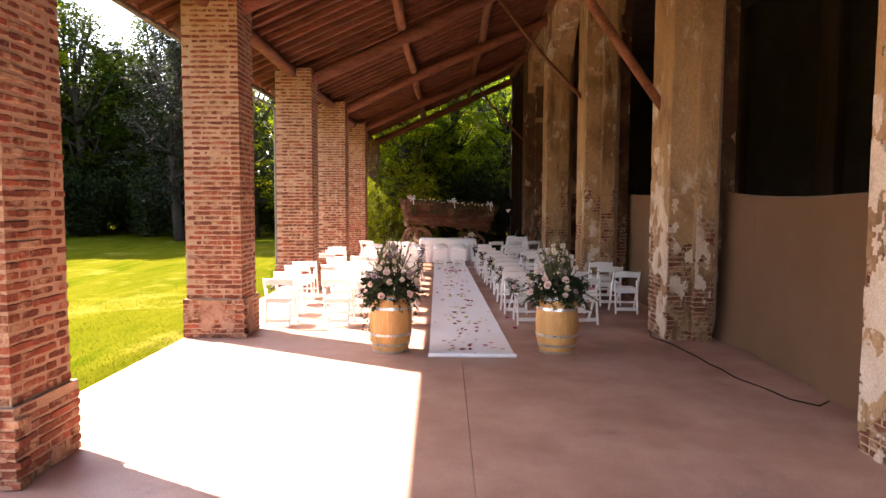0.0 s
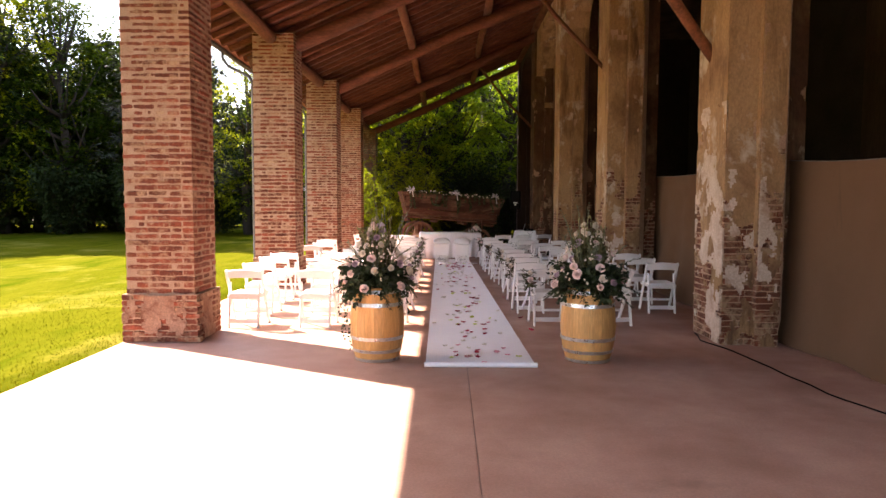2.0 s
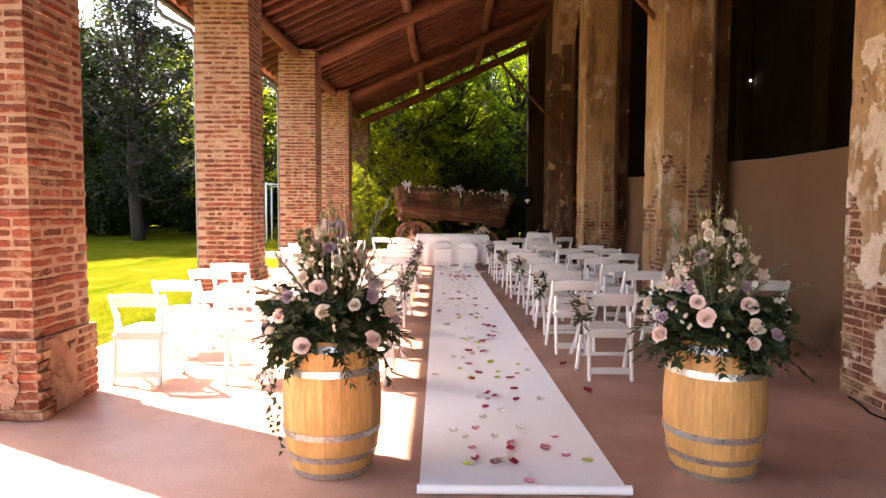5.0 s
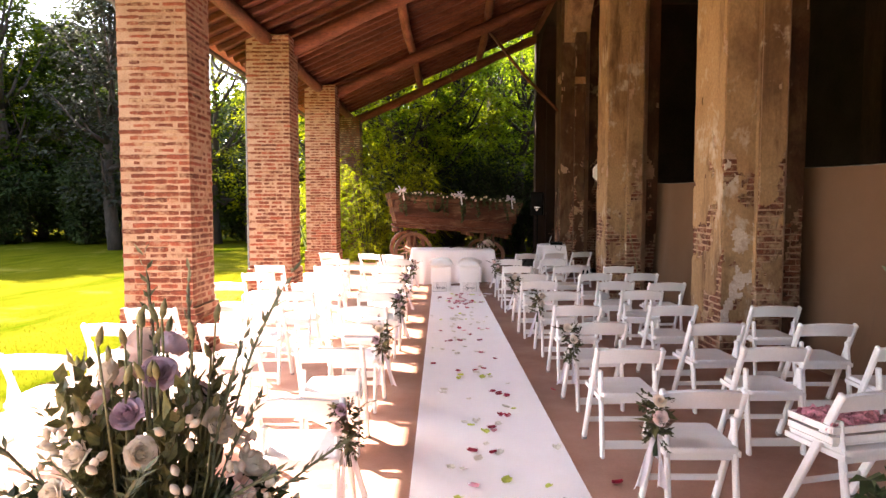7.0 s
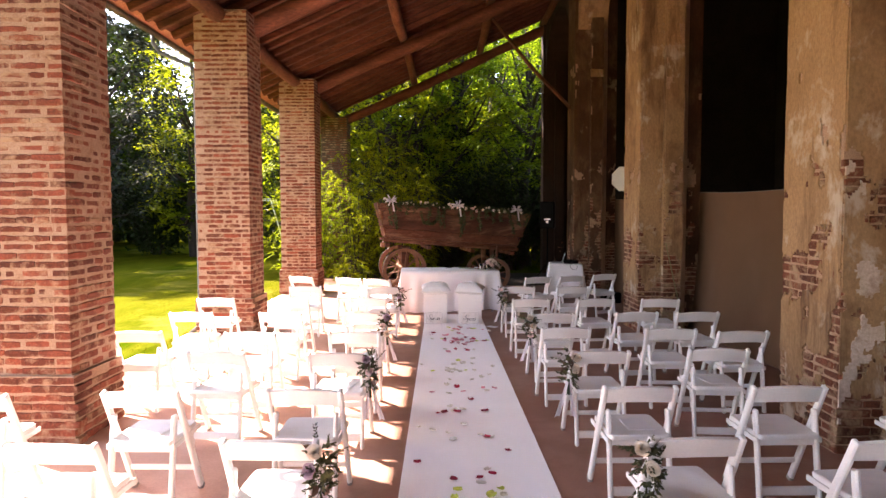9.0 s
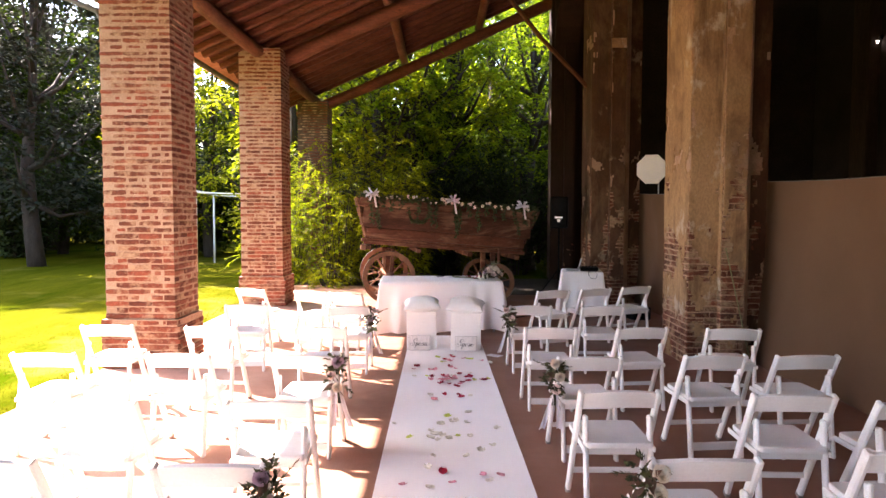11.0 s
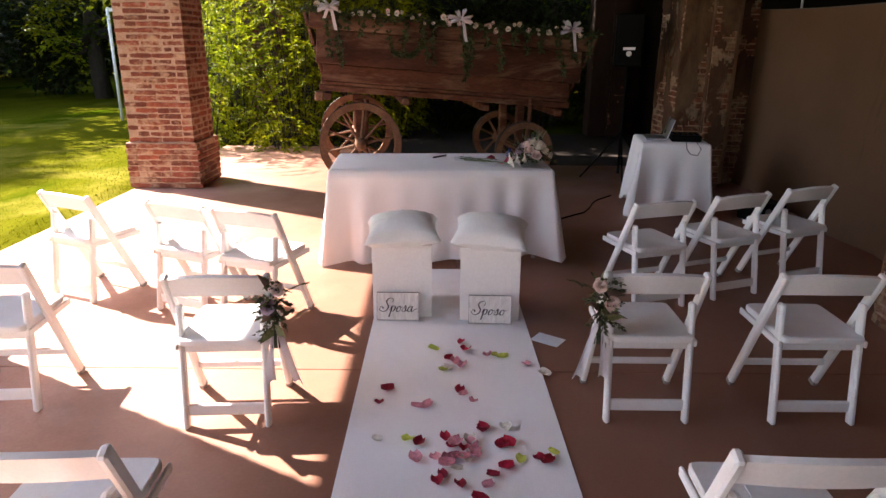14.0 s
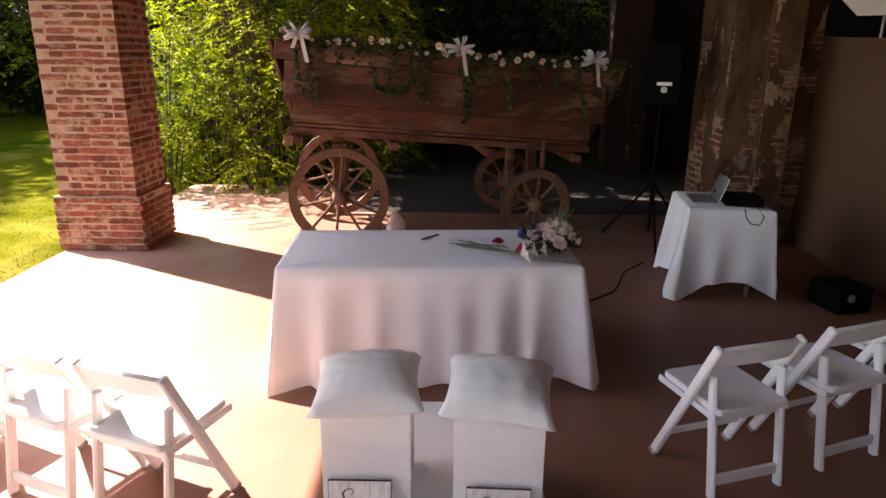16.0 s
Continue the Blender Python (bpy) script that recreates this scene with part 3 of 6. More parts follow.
def barn_pillar(x, y, top, seed, detailed=True, coat=None, worn=0.0, depth=0.8):
    """Stepped pillar: a flank, a rib standing proud of it, then a recess under the arch; brick core, worn plaster coat."""
    r = random.Random(seed)
    ob = thing("plastered_pillar", "tall stepped pillar, flaking lime plaster over red brick", "pillar", kind="structure", group="plastered pillars")
    steps = [(0.0, 0.0, 0.32), (0.32, -0.09, 0.25), (0.57, 0.22, 0.36)]     # from, set back, width
    core = Geo()
    for a, back, w in steps:
        core.box((x + a + w / 2, y + depth / 2 + back / 2, top / 2), (w, depth - back - 0.024, top))
    core.box((x + 0.012 + 0.35, y + depth / 2, top / 2), (0.7, max(0.1, depth - 0.3), top - 0.01))
    part("brick_core", core, coat or M_MORTAR, ob, "mortar and rubble core")
    bricks, count = Geo(), 0
    high = 2.1 if detailed else 1.5
    faces = [("left", depth, Matrix.Translation((x, y + depth, 0)) @ pose(0, 0, 0, 0, 0, -90))]
    for a, back, w in steps:
        faces.append(("front", w, Matrix.Translation((x + a, y + back, 0))))
    faces.append(("rib", 0.09, Matrix.Translation((x + 0.32, y + 0.012, 0)) @ pose(0, 0, 0, 0, 0, -90)))
    faces.append(("rear", 0.93, Matrix.Translation((x + 0.93, y + depth, 0)) @ pose(0, 0, 0, 0, 0, 180)))
    for (kind, w, m) in faces[:-1]:
        for i in range(int(high / COURSE)):
            q = -0.12 * (i % 2) if kind == "left" else (-0.06 if i % 2 else 0.0)
            while q < w - 0.02:
                ln = 0.236 if r.random() > 0.2 else 0.112
                a, b = max(q, 0.0), min(q + ln, w)
                if b - a > 0.04:
                    place = m @ pose((a + b) / 2, 0.045, (i + 0.5) * COURSE, 0, 0, r.uniform(-1.5, 1.5))
                    if count < 290 and detailed and ln > 0.2 and b - a > 0.2:
                        part("brick", r.choice(OLD), M_BRICKDARK, ob, at=place)
                        count += 1
                    else:
                        bricks.box((0, 0, 0), (b - a, 0.10, 0.05), place, bevel=0.006, wob=0.005, rnd=r)
                q += ln + 0.013
    up = part("joined_bricks", bricks, M_BRICKDARK, ob)
    up["kind"] = "stuff"

    def bare(z):
        return 0.72 + worn - 0.62 * min(z, 1.6) - 0.12 * max(0.0, min(z - 1.6, 0.4)) - 0.5 * max(0.0, min((z - 2.0) / 1.2, 1.0))

    # recess faces and one far pillar get the shade-darkened rust coat
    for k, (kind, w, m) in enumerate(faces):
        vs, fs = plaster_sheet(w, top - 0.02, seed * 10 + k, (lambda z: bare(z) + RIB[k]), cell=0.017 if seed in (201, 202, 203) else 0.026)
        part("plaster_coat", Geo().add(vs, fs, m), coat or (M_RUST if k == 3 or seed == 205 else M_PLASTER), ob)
    if 1 <= seed - 200 <= 5:
        part("impost", Geo().box((x + 0.445, y - 0.09, 4.66), (0.28, 0.05, 0.17), bevel=0.012), M_PLASTER, ob, "narrow plaster impost band")
    # pale lime skim left clinging about waist to head height
    if seed in (201, 202, 203):
        for k, (kind, w, m) in enumerate(faces[:3] if seed < 203 else faces[1:2]):
            vs, fs = plaster_sheet(w, 2.6, seed * 10 + k + 5, (lambda z: -0.02 + 0.5 * abs(z - 1.3)) if k == 0 and seed < 203 else (lambda z: 0.3 + 0.8 * abs(z - 1.2)), thick=0.0155, cell=0.02)
            if fs:
                part("lime_skim", Geo().add(vs, fs, m), M_LIME, ob, "pale flaking lime skim")
    return ob


OLD = [Geo().box((0, 0, 0), (0.232, 0.10, 0.05), bevel=0.006, wob=0.006, rnd=random.Random(40 + s)).mesh("brick", M_BRICKDARK) for s in range(6)]

# ---- timber roof ----
roof = thing("roof", "lean-to roof of dark timber with terracotta tiles", "roof", kind="structure")
Y_A, Y_B = -5.2, 23.75            # the south end stands open to the yard
ROOF_Y = [-4.66, -0.08, 4.57, 9.36, 13.9, 18.55, 23.1]
X_A, X_B = -3.62, 4.4
r = random.Random(11)
for j, y in enumerate(ROOF_Y):
    y += 0.34
    pts = [(x, y + 0.02 * math.sin(x * 1.3 + j), roof_z(x, 5.50) + 0.03 * math.sin(x * 0.9 + j * 2)) for x in np.linspace(-3.3, 3.7, 15)]
    part("rafter", Geo().tube(pts, [0.135 + 0.012 * math.sin(i * 1.7 + j) for i in range(15)], 10, wob=0.05, rnd=r), M_LOG, roof, "round barked roof rafter", smooth=True)
for x, rad in ((-2.86, 0.115), (-0.62, 0.10), (1.25, 0.10), (3.05, 0.11)):
    for j in range(6):
        ya, yb = ROOF_Y[j] + (0.25 if j else -0.4), ROOF_Y[j + 1] + 0.62
        pts = [(x + 0.02 * math.sin(y), y, roof_z(x, 5.715) + 0.012 * math.sin(y * 1.1)) for y in np.linspace(ya, yb, 7)]
        part("purlin", Geo().tube(pts, [rad * (1 + 0.06 * math.sin(k + j)) for k in range(7)], 9, wob=0.05, rnd=r), M_LOGY, roof, smooth=True)
tilt = math.degrees(math.atan(SLOPE))
ln = (X_B - X_A) / math.cos(math.radians(tilt))
xc = (X_A + X_B) / 2
y = Y_A
while y < Y_B:
    m = pose(xc, y + r.uniform(-0.03, 0.03), roof_z(xc, 5.855), 0, -tilt, r.uniform(-0.3, 0.3))
    part("joist", Geo().box((0, 0, 0), (ln, 0.085, 0.095), m, bevel=0.008), M_LOG, roof)
    y += 0.42
# boards laid across the joists, a few with a hair gap
boards = Geo()
s = 0.0
while s < ln:
    w = r.uniform(0.17, 0.24)
    q = -ln / 2 + s + w / 2
    ya = Y_A - 0.2
    while ya < Y_B:
        yb = min(ya + r.uniform(2.6, 4.2), Y_B)
        gap = 0.004
        boards.box((q, (ya + yb) / 2 - 9.0, 0.062 + r.uniform(0, 0.006)), (w - gap, yb - ya - 0.006, 0.022), pose(xc, 9.0, roof_z(xc, 5.855), 0, -tilt, 0))
        ya = yb
    s += w
deck = part("board_deck", boards, M_BOARD, roof)
deck["kind"] = "stuff"
bed = []
for z in (5.955, 6.005):
    for y in (Y_A - 0.2, Y_B):
        for x in (X_A - 0.135 - 0.011 * (y - 3), X_B):
            bed.append((x, y, roof_z(x, z)))
part("tile_bed", Geo().add(bed, [(0, 1, 3, 2), (4, 6, 7, 5), (0, 4, 5, 1), (2, 3, 7, 6), (0, 2, 6, 4), (1, 5, 7, 3)]), M_TILE, roof)
arc = [(math.cos(math.pi * k / 6) * 0.085, math.sin(math.pi * k / 6) * 0.07) for k in range(7)]
tile = Geo()
tile.grid(lambda u, v: (-0.22 + 0.44 * v, math.cos(math.pi * u) * (0.085 - 0.015 * v), math.sin(math.pi * u) * 0.07 + 0.005), 8, 1)
tile.grid(lambda u, v: (-0.22 + 0.44 * v, math.cos(math.pi * u) * (0.07 - 0.015 * v), math.sin(math.pi * u) * 0.057 + 0.005), 8, 1)
tile.grid(lambda u, v: (-0.22, math.cos(math.pi * u) * (0.07 + 0.015 * v), math.sin(math.pi * u) * (0.057 + 0.013 * v) + 0.005), 8, 1)
tile_me = tile.mesh("eave_tile", M_TILE, True)
y = PY[0]
while y < Y_B - 0.1:
    x = X_A - 0.05 - 0.011 * (y - 3) + r.uniform(-0.02, 0.02)
    part("eave_tile", tile_me, M_TILE, roof, at=pose(x + 0.15, y, roof_z(x + 0.15, 5.985), 0, -tilt, r.uniform(-3, 3)))
    y += 0.19
# the tiled slope itself: overlapping courses of half-round tiles
ny, rows = int((Y_B - Y_A) / 0.19) * 4, 20
slope = Geo()
slope.grid(lambda u, v: (X_A + 0.3 + (X_B - X_A - 0.3) * u, Y_A + (Y_B - Y_A) * v, roof_z(X_A + 0.3 + (X_B - X_A - 0.3) * u, 6.04) + 0.04 * math.sin(2 * math.pi * v * ny / 4) + 0.025 * (1 - (u * rows) % 1.0)), rows * 2, ny)
tl = part("tile_slope", slope, M_TILE, roof, "courses of half-round terracotta tiles", smooth=False)
tl["kind"] = "stuff"
gut = Geo()
for rr in (0.055, 0.051):
    gut.grid(lambda u, v: (-3.70 - 0.011 * (PY[0] - 3 + v * (Y_B - PY[0])) + rr * math.cos(math.pi + math.pi * u), PY[0] + v * (Y_B - PY[0]), 4.27 + rr * math.sin(math.pi + math.pi * u)), 8, 8)
part("gutter", gut, M_ZINC, roof, "half-round zinc gutter", smooth=True)
for j in range(7):
    yy = PY[j] + 1.9
    if yy > Y_B:
        continue
    xx = -0.011 * (yy - 3)
    part("gutter_bracket", Geo().tube([(-3.78 + xx, yy, 4.28), (-3.70 + xx, yy, 4.195), (-3.62 + xx, yy, 4.28), (-3.5, yy, 4.33)], 0.008, 5), M_ZINC, roof)
# downpipes on the outer faces of two pillars
for j in (3, 4):
    px, py = PX[j] - PIER - 0.055, PY[j] + 0.2
    gx = -3.70 - 0.011 * (py - 3)
    dp = thing("downpipe", "slim zinc downpipe on the outer face of a brick pillar", "pipe", group="downpipes")
    part("pipe", Geo().tube([(gx, py, 4.24), (gx, py, 4.12), (gx + 0.1, py, 3.98), (px - 0.06, py, 3.8), (px, py, 3.68), (px, py, 2.0), (px, py, 0.2), (px - 0.03, py - 0.03, 0.08), (px - 0.12, py - 0.1, 0.0)], 0.03, 10), M_PIPE, dp, smooth=True)
    for z in (0.6, 1.9, 3.3):
        part("bracket", Geo().lathe([(0.031, -0.012), (0.036, -0.012), (0.036, 0.012), (0.031, 0.012)], 12, pose(px, py, z), caps=False), M_ZINC, dp)
# braces from the barn pillars to the rafters
for j, (x, y) in enumerate(RIGHT):
    if j not in (2, 3, 5):
        continue
    yy = y + 0.5
    thin = 1.0 if j == 2 else 0.6
    zf = 3.1 if j == 2 else 3.95
    reach = 1.9 if j == 2 else 1.75
    part("brace", Geo().tube([(x + 0.06, yy, zf), (x - reach * 0.5, yy + 0.02, zf + 0.5 * (roof_z(x - reach, 5.36) - zf) - 0.02), (x - reach, yy, roof_z(x - reach, 5.42))], [0.062 * thin, 0.07 * thin, 0.06 * thin], 8, wob=0.05, rnd=r), M_LOGY, roof, "round diagonal timber brace", smooth=True)

# ---- wall over the barn pillars, with low arches ----
wall = thing("wall_east", "upper barn wall on arches between the pillars", "wall", kind="structure")
for j in range(len(RIGHT) - 1):
    (xa, ya), (xb, yb) = RIGHT[j], RIGHT[j + 1]
    ya, yb, x = ya + 0.85, yb, (xa + xb) / 2 + 0.04
    half, mid = (yb - ya) / 2, (ya + yb) / 2
    prof = [(ya + (yb - ya) * k / 16) for k in range(17)]
    low = [5.55 + 1.25 * math.sqrt(max(0.0, 1 - ((q - mid) / half) ** 2)) for q in prof]
    vs, fs = [], []
    for q, z in zip(prof, low):
        ztop = roof_z(x, 5.8) - 0.02
        vs += [(x, q, z), (x + 0.6, q, z), (x + 0.6, q, ztop + 0.25), (x, q, ztop)]
    for k in range(16):
        a = 4 * k
        for e in range(4):
            fs.append((a + e, a + (e + 1) % 4, a + 4 + (e + 1) % 4, a + 4 + e))
    fs += [(0, 1, 2, 3), (67, 66, 65, 64)]
    part("arch", Geo().add(vs, fs), M_SHADED if j == 5 else M_PLASTER, wall)

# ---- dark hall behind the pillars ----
# near-black wall and board colours carry the hall's shade
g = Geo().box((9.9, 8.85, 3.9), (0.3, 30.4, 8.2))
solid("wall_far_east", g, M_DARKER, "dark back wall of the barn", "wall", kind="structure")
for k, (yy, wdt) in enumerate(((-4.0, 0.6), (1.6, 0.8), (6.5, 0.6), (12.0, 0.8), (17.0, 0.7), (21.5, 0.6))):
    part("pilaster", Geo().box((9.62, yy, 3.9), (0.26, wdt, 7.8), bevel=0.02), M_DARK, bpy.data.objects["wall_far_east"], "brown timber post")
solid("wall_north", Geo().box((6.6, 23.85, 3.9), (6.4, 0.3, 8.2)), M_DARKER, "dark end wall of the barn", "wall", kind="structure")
# unseen end wall, added to keep the hall closed and dark
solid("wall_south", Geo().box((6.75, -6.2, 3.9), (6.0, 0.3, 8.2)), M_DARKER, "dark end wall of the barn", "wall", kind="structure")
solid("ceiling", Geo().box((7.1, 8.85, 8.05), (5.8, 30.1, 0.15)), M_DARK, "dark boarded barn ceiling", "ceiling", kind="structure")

# added glowing ball and mount stand in for a small bright opening
wl = thing("wall_lamp", "small glowing ball standing in for a bright spot on the barn wall", "lamp", pose(9.72, 21.2, 5.35))
part("mount", Geo().box((0.0, 0, 0.08), (0.06, 0.12, 0.1), bevel=0.01), M_BLACK, wl)
part("bulb", Geo().lathe([(0.005, -0.045), (0.02, -0.035), (0.025, -0.01), (0.018, 0.02)], 14, pose(-0.06, 0, 0)), M_GLOW, wl, "glowing stand-in for the bright spot", smooth=True)

# ---- canvas screen between the pillars ----
for j in range(len(RIGHT) - 2):
    (xa, ya), (xb, yb) = RIGHT[j], RIGHT[j + 1]
    xm = 4.03 if j < 3 else 3.98

    def canvas(u, v, ya=ya, yb=yb, xm=xm, j=j, side=0.0):
        y = ya + 0.55 + (yb - ya + 0.1) * u
        sag = (0.14 if j == 1 else 0.07) * (1 - (2 * u - 1) ** 2)
        z = 0.012 + (2.02 - sag) * v
        wave = 0.025 * math.sin(y * 5.3 + j) * (0.3 + 0.7 * (1 - v)) + 0.05 * math.sin(y * 1.7 + 2 * j) * (1 - v) + 0.03 * noise.noise(Vector((y * 2, z * 1.5, j)))
        foot = -0.10 * (1 - v) ** 6
        return (xm + wave + foot + side, y, z)

    screen = thing("canvas_screen", "beige canvas screen hung between the pillars, slightly sagging", "screen", group="canvas screens")
    g = Geo().grid(canvas, 60, 16)
    g.grid(lambda u, v: canvas(1 - u, v, side=0.004), 60, 16)
    g.grid(lambda u, v: canvas(u, 1.0, side=0.004 * v), 60, 1)
    part("cloth", g, M_CLOTH, screen, smooth=True)
    part("top_rope", Geo().tube([Vector(canvas(k / 20, 1.0)) + Vector((0.002, 0, 0.004)) for k in range(21)], 0.006, 6), M_RUBBER, screen, "thin dark rope along the top hem", smooth=True)

# ---- folding chairs ----
def folding_chair():
    ob = thing("folding_chair", "white resin folding chair with a padded seat", "chair", group="ceremony chairs")
    for s in (-1, 1):
        # long member: back post running down to the front foot
        top, foot = Vector((s * 0.192, 0.028, 0.708)), Vector((s * 0.192, 0.345, 0.0))
        d = foot - top
        m = Matrix.Translation((top + foot) / 2) @ d.to_track_quat("Z", "X").to_matrix().to_4x4()
        g = Geo().box((0, 0, 0), (0.044, 0.026, d.length), m, bevel=0.007)
        leg = part("front_leg", g, M_WHITE, ob)
        part("foot_cap", Geo().box((0, 0, d.length / 2 - 0.016), (0.046, 0.028, 0.032), m, bevel=0.005), M_FOOT, leg, "grey rubber foot cap")
        a, b = Vector((s * 0.162, 0.0, 0.0)), Vector((s * 0.162, 0.075, 0.56))
        m2 = Matrix.Translation((a + b) / 2) @ (b - a).to_track_quat("Z", "X").to_matrix().to_4x4()
        part("rear_leg", Geo().box((0, 0, 0), (0.042, 0.024, (b - a).length), m2, bevel=0.008), M_WHITE, ob)
        part("seat_rail", Geo().box((s * 0.175, 0.2, 0.385), (0.012, 0.36, 0.033), bevel=0.004), M_WHITE, ob)
    part("rear_rung", Geo().box((0, 0.011, 0.085), (0.30, 0.018, 0.055), bevel=0.005), M_WHITE, ob)
    part("front_rung", Geo().box((0, 0.275, 0.16), (0.366, 0.016, 0.034), bevel=0.005), M_WHITE, ob)
    part("seat_brace", Geo().box((0, 0.05, 0.372), (0.30, 0.018, 0.05), bevel=0.004), M_WHITE, ob)

    def back(u, v):
        x = -0.18 + 0.36 * u
        arch = 0.018 * (1 - (2 * u - 1) ** 2)
        bow = -0.022 * (1 - (2 * u - 1) ** 2)
        z = 0.602 + arch * 0.6 + v * (0.092 + arch * 0.4)
        return x, 0.062 - (z - 0.602) * 0.42 + bow, z

    g = Geo().grid(back, 14, 2)
    g.grid(lambda u, v: tuple(Vector(back(1 - u, v)) + Vector((0, 0.02, 0.006))), 14, 2)
    for e in (0, 1):
        g.grid(lambda u, v: tuple(Vector(back(u, e)) + Vector((0, 0.02, 0.006)) * (v if e else 1 - v)), 14, 1)
    part("backrest", g, M_WHITE, ob, smooth=False)

    def pad(u, v):
        a = 2 * math.pi * u
        x = 0.166 * math.copysign(abs(math.cos(a)) ** 0.14, math.cos(a))
        y = 0.185 * math.copysign(abs(math.sin(a)) ** 0.14, math.sin(a))
        k, z = ((0.985, 0.394), (1.0, 0.398), (1.0, 0.42), (0.97, 0.4255), (0.4, 0.4245), (0.0, 0.4245))[round(v * 5)]
        return x * k, 0.19 + y * k, z

    part("seat", Geo().grid(pad, 40, 5, wrap=True), M_SEAT, ob, "padded white vinyl seat")
    return ob


CHAIRS = [
    # right of the aisle: x of the middle, y of the rear feet, turn
    (1.55, 5.60, 0), (1.45, 6.55, 1), (1.48, 7.50, 3), (1.475, 8.37, 1), (1.47, 9.36, 0), (1.39, 10.34, 0), (1.41, 11.17, 2), (1.32, 12.28, 0), (1.315, 13.57, 0),
    (2.41, 6.61, 0), (2.38, 7.47, 3), (2.35, 8.38, 1), (2.37, 9.44, -3), (2.30, 10.28, -2), (2.28, 11.24, 6), (2.10, 12.30, 6), (2.06, 13.57, 0),
    (3.28, 6.62, 0), (3.22, 7.45, 0), (3.26, 8.34, -1), (2.88, 10.16, 2), (2.90, 11.24, 3), (2.84, 12.26, -3),
    (2.41, 5.60, 14),
    # left of the aisle
    (-0.42, 5.45, 0), (-0.47, 6.55, 2), (-0.46, 7.45, 0), (-0.49, 8.30, 1), (-0.46, 9.28, 0), (-0.46, 10.12, 4), (-0.52, 11.2, -1), (-0.61, 12.27, 1), (-0.55, 13.50, 3),
    (-1.30, 5.42, 0), (-1.36, 6.40, 0), (-1.43, 7.40, -2), (-1.42, 8.25, -1), (-1.37, 9.32, -3), (-1.35, 10.10, -1), (-1.38, 11.22, -2), (-1.54, 12.28, -3), (-1.64, 13.60, 4),
    (-2.16, 5.40, 0), (-2.25, 6.35, 0), (-2.33, 7.40, 0), (-2.36, 8.17, 5), (-2.35, 10.15, 0), (-2.3, 11.22, 0), (-2.44, 12.33, 1),
    # front rows turned towards the table
    (1.78, 14.9, 19), (2.36, 15.13, 21), (2.94, 15.38, 22), (-0.775, 14.59, -19), (-1.24, 14.75, -23), (-2.04, 14.99, -24),
]
CHAIR_SIZE = Matrix.Diagonal((1.045, 1.045, 0.995, 1.0))
first = folding_chair()
first.matrix_basis = pose(CHAIRS[0][0], CHAIRS[0][1], 0, 0, 0, CHAIRS[0][2]) @ CHAIR_SIZE
r = random.Random(5)
for x, y, turn in CHAIRS[1:]:
    copy_thing(first, pose(x, y, 0, 0, 0, turn + r.uniform(-1.2, 1.2)) @ CHAIR_SIZE)

# ---- white aisle runner, rolled at its near end ----
def runner_edge(y, s):
    k = (y - 3.55) / 11.2
    mid, half = 0.618 - 0.188 * k, 0.515 - 0.05 * k
    return mid + s * half


def run(u, v):
    y = 3.53 + 12.1 * v
    x0, x1 = runner_edge(y, -1), runner_edge(y, 1)
    return x0 + (x1 - x0) * u, y, 0.006 + 0.0025 * noise.noise(Vector((u * 3, y * 2.0, 0))) + 0.004 * max(0, math.sin(y * 2.1 + u) - 0.9)


aisle = thing("aisle_runner", "white felt aisle runner with its near end rolled up", "carpet")
g = Geo().grid(run, 10, 90)
g.grid(lambda u, v: (run(u, v)[0], run(u, v)[1], 0.001), 10, 60)
for e in (0, 1):
    g.grid(lambda u, v: (run(e, u)[0], run(e, u)[1], 0.001 + v * (run(e, u)[2] - 0.001)), 90, 1)
part("carpet", g, M_CARPET, aisle, smooth=True)
roll = Geo().grid(lambda u, v: (0.095 + 1.04 * u, 3.515 + (0.012 + 0.016 * v) * math.cos(12.57 * v), 0.03 + (0.012 + 0.016 * v) * math.sin(12.57 * v)), 8, 30)
roll.tube([(0.095, 3.515, 0.03), (1.135, 3.515, 0.03)], 0.011, 10)
part("rolled_end", roll, M_CARPET, aisle, smooth=True)


# ---- petals ----
def petal_mesh(material, seed):
    r = random.Random(seed)
    k = r.uniform(0.25, 0.5)
    g = Geo().grid(lambda u, v: (0.024 * (2 * u - 1) * (0.35 + math.sin(math.pi * (0.15 + 0.8 * v)) * 0.75), -0.028 + 0.056 * v, 0.003 + k * 0.03 * ((2 * u - 1) ** 2 + (v - 0.4) ** 2 * 1.2)), 4, 4)
    return g.mesh("petal", material, True)


PET = {"red": [petal_mesh(M_PET_RED, s) for s in range(3)], "pink": [petal_mesh(M_PET_PINK, 5 + s) for s in range(3)], "white": [petal_mesh(M_PET_WHITE, 9 + s) for s in range(3)], "lime": [petal_mesh(M_PET_LIME, 13 + s) for s in range(2)]}
LAB = {"red": "dark crimson rose petal on the runner", "pink": "pink rose petal on the runner", "white": "creamy white petal on the runner", "lime": "yellow-green petal on the runner"}


def petal(kind, x, y, r, z=0.009):
    ob = new("petal", r.choice(PET[kind]))
    ob.matrix_basis = pose(x, y, z, r.uniform(-12, 12), r.uniform(-12, 12), r.uniform(0, 360)) @ Matrix.Scale(r.uniform(0.8, 1.25), 4)
    tagged(ob, LAB[kind], "petal", "scattered petals")


r = random.Random(21)
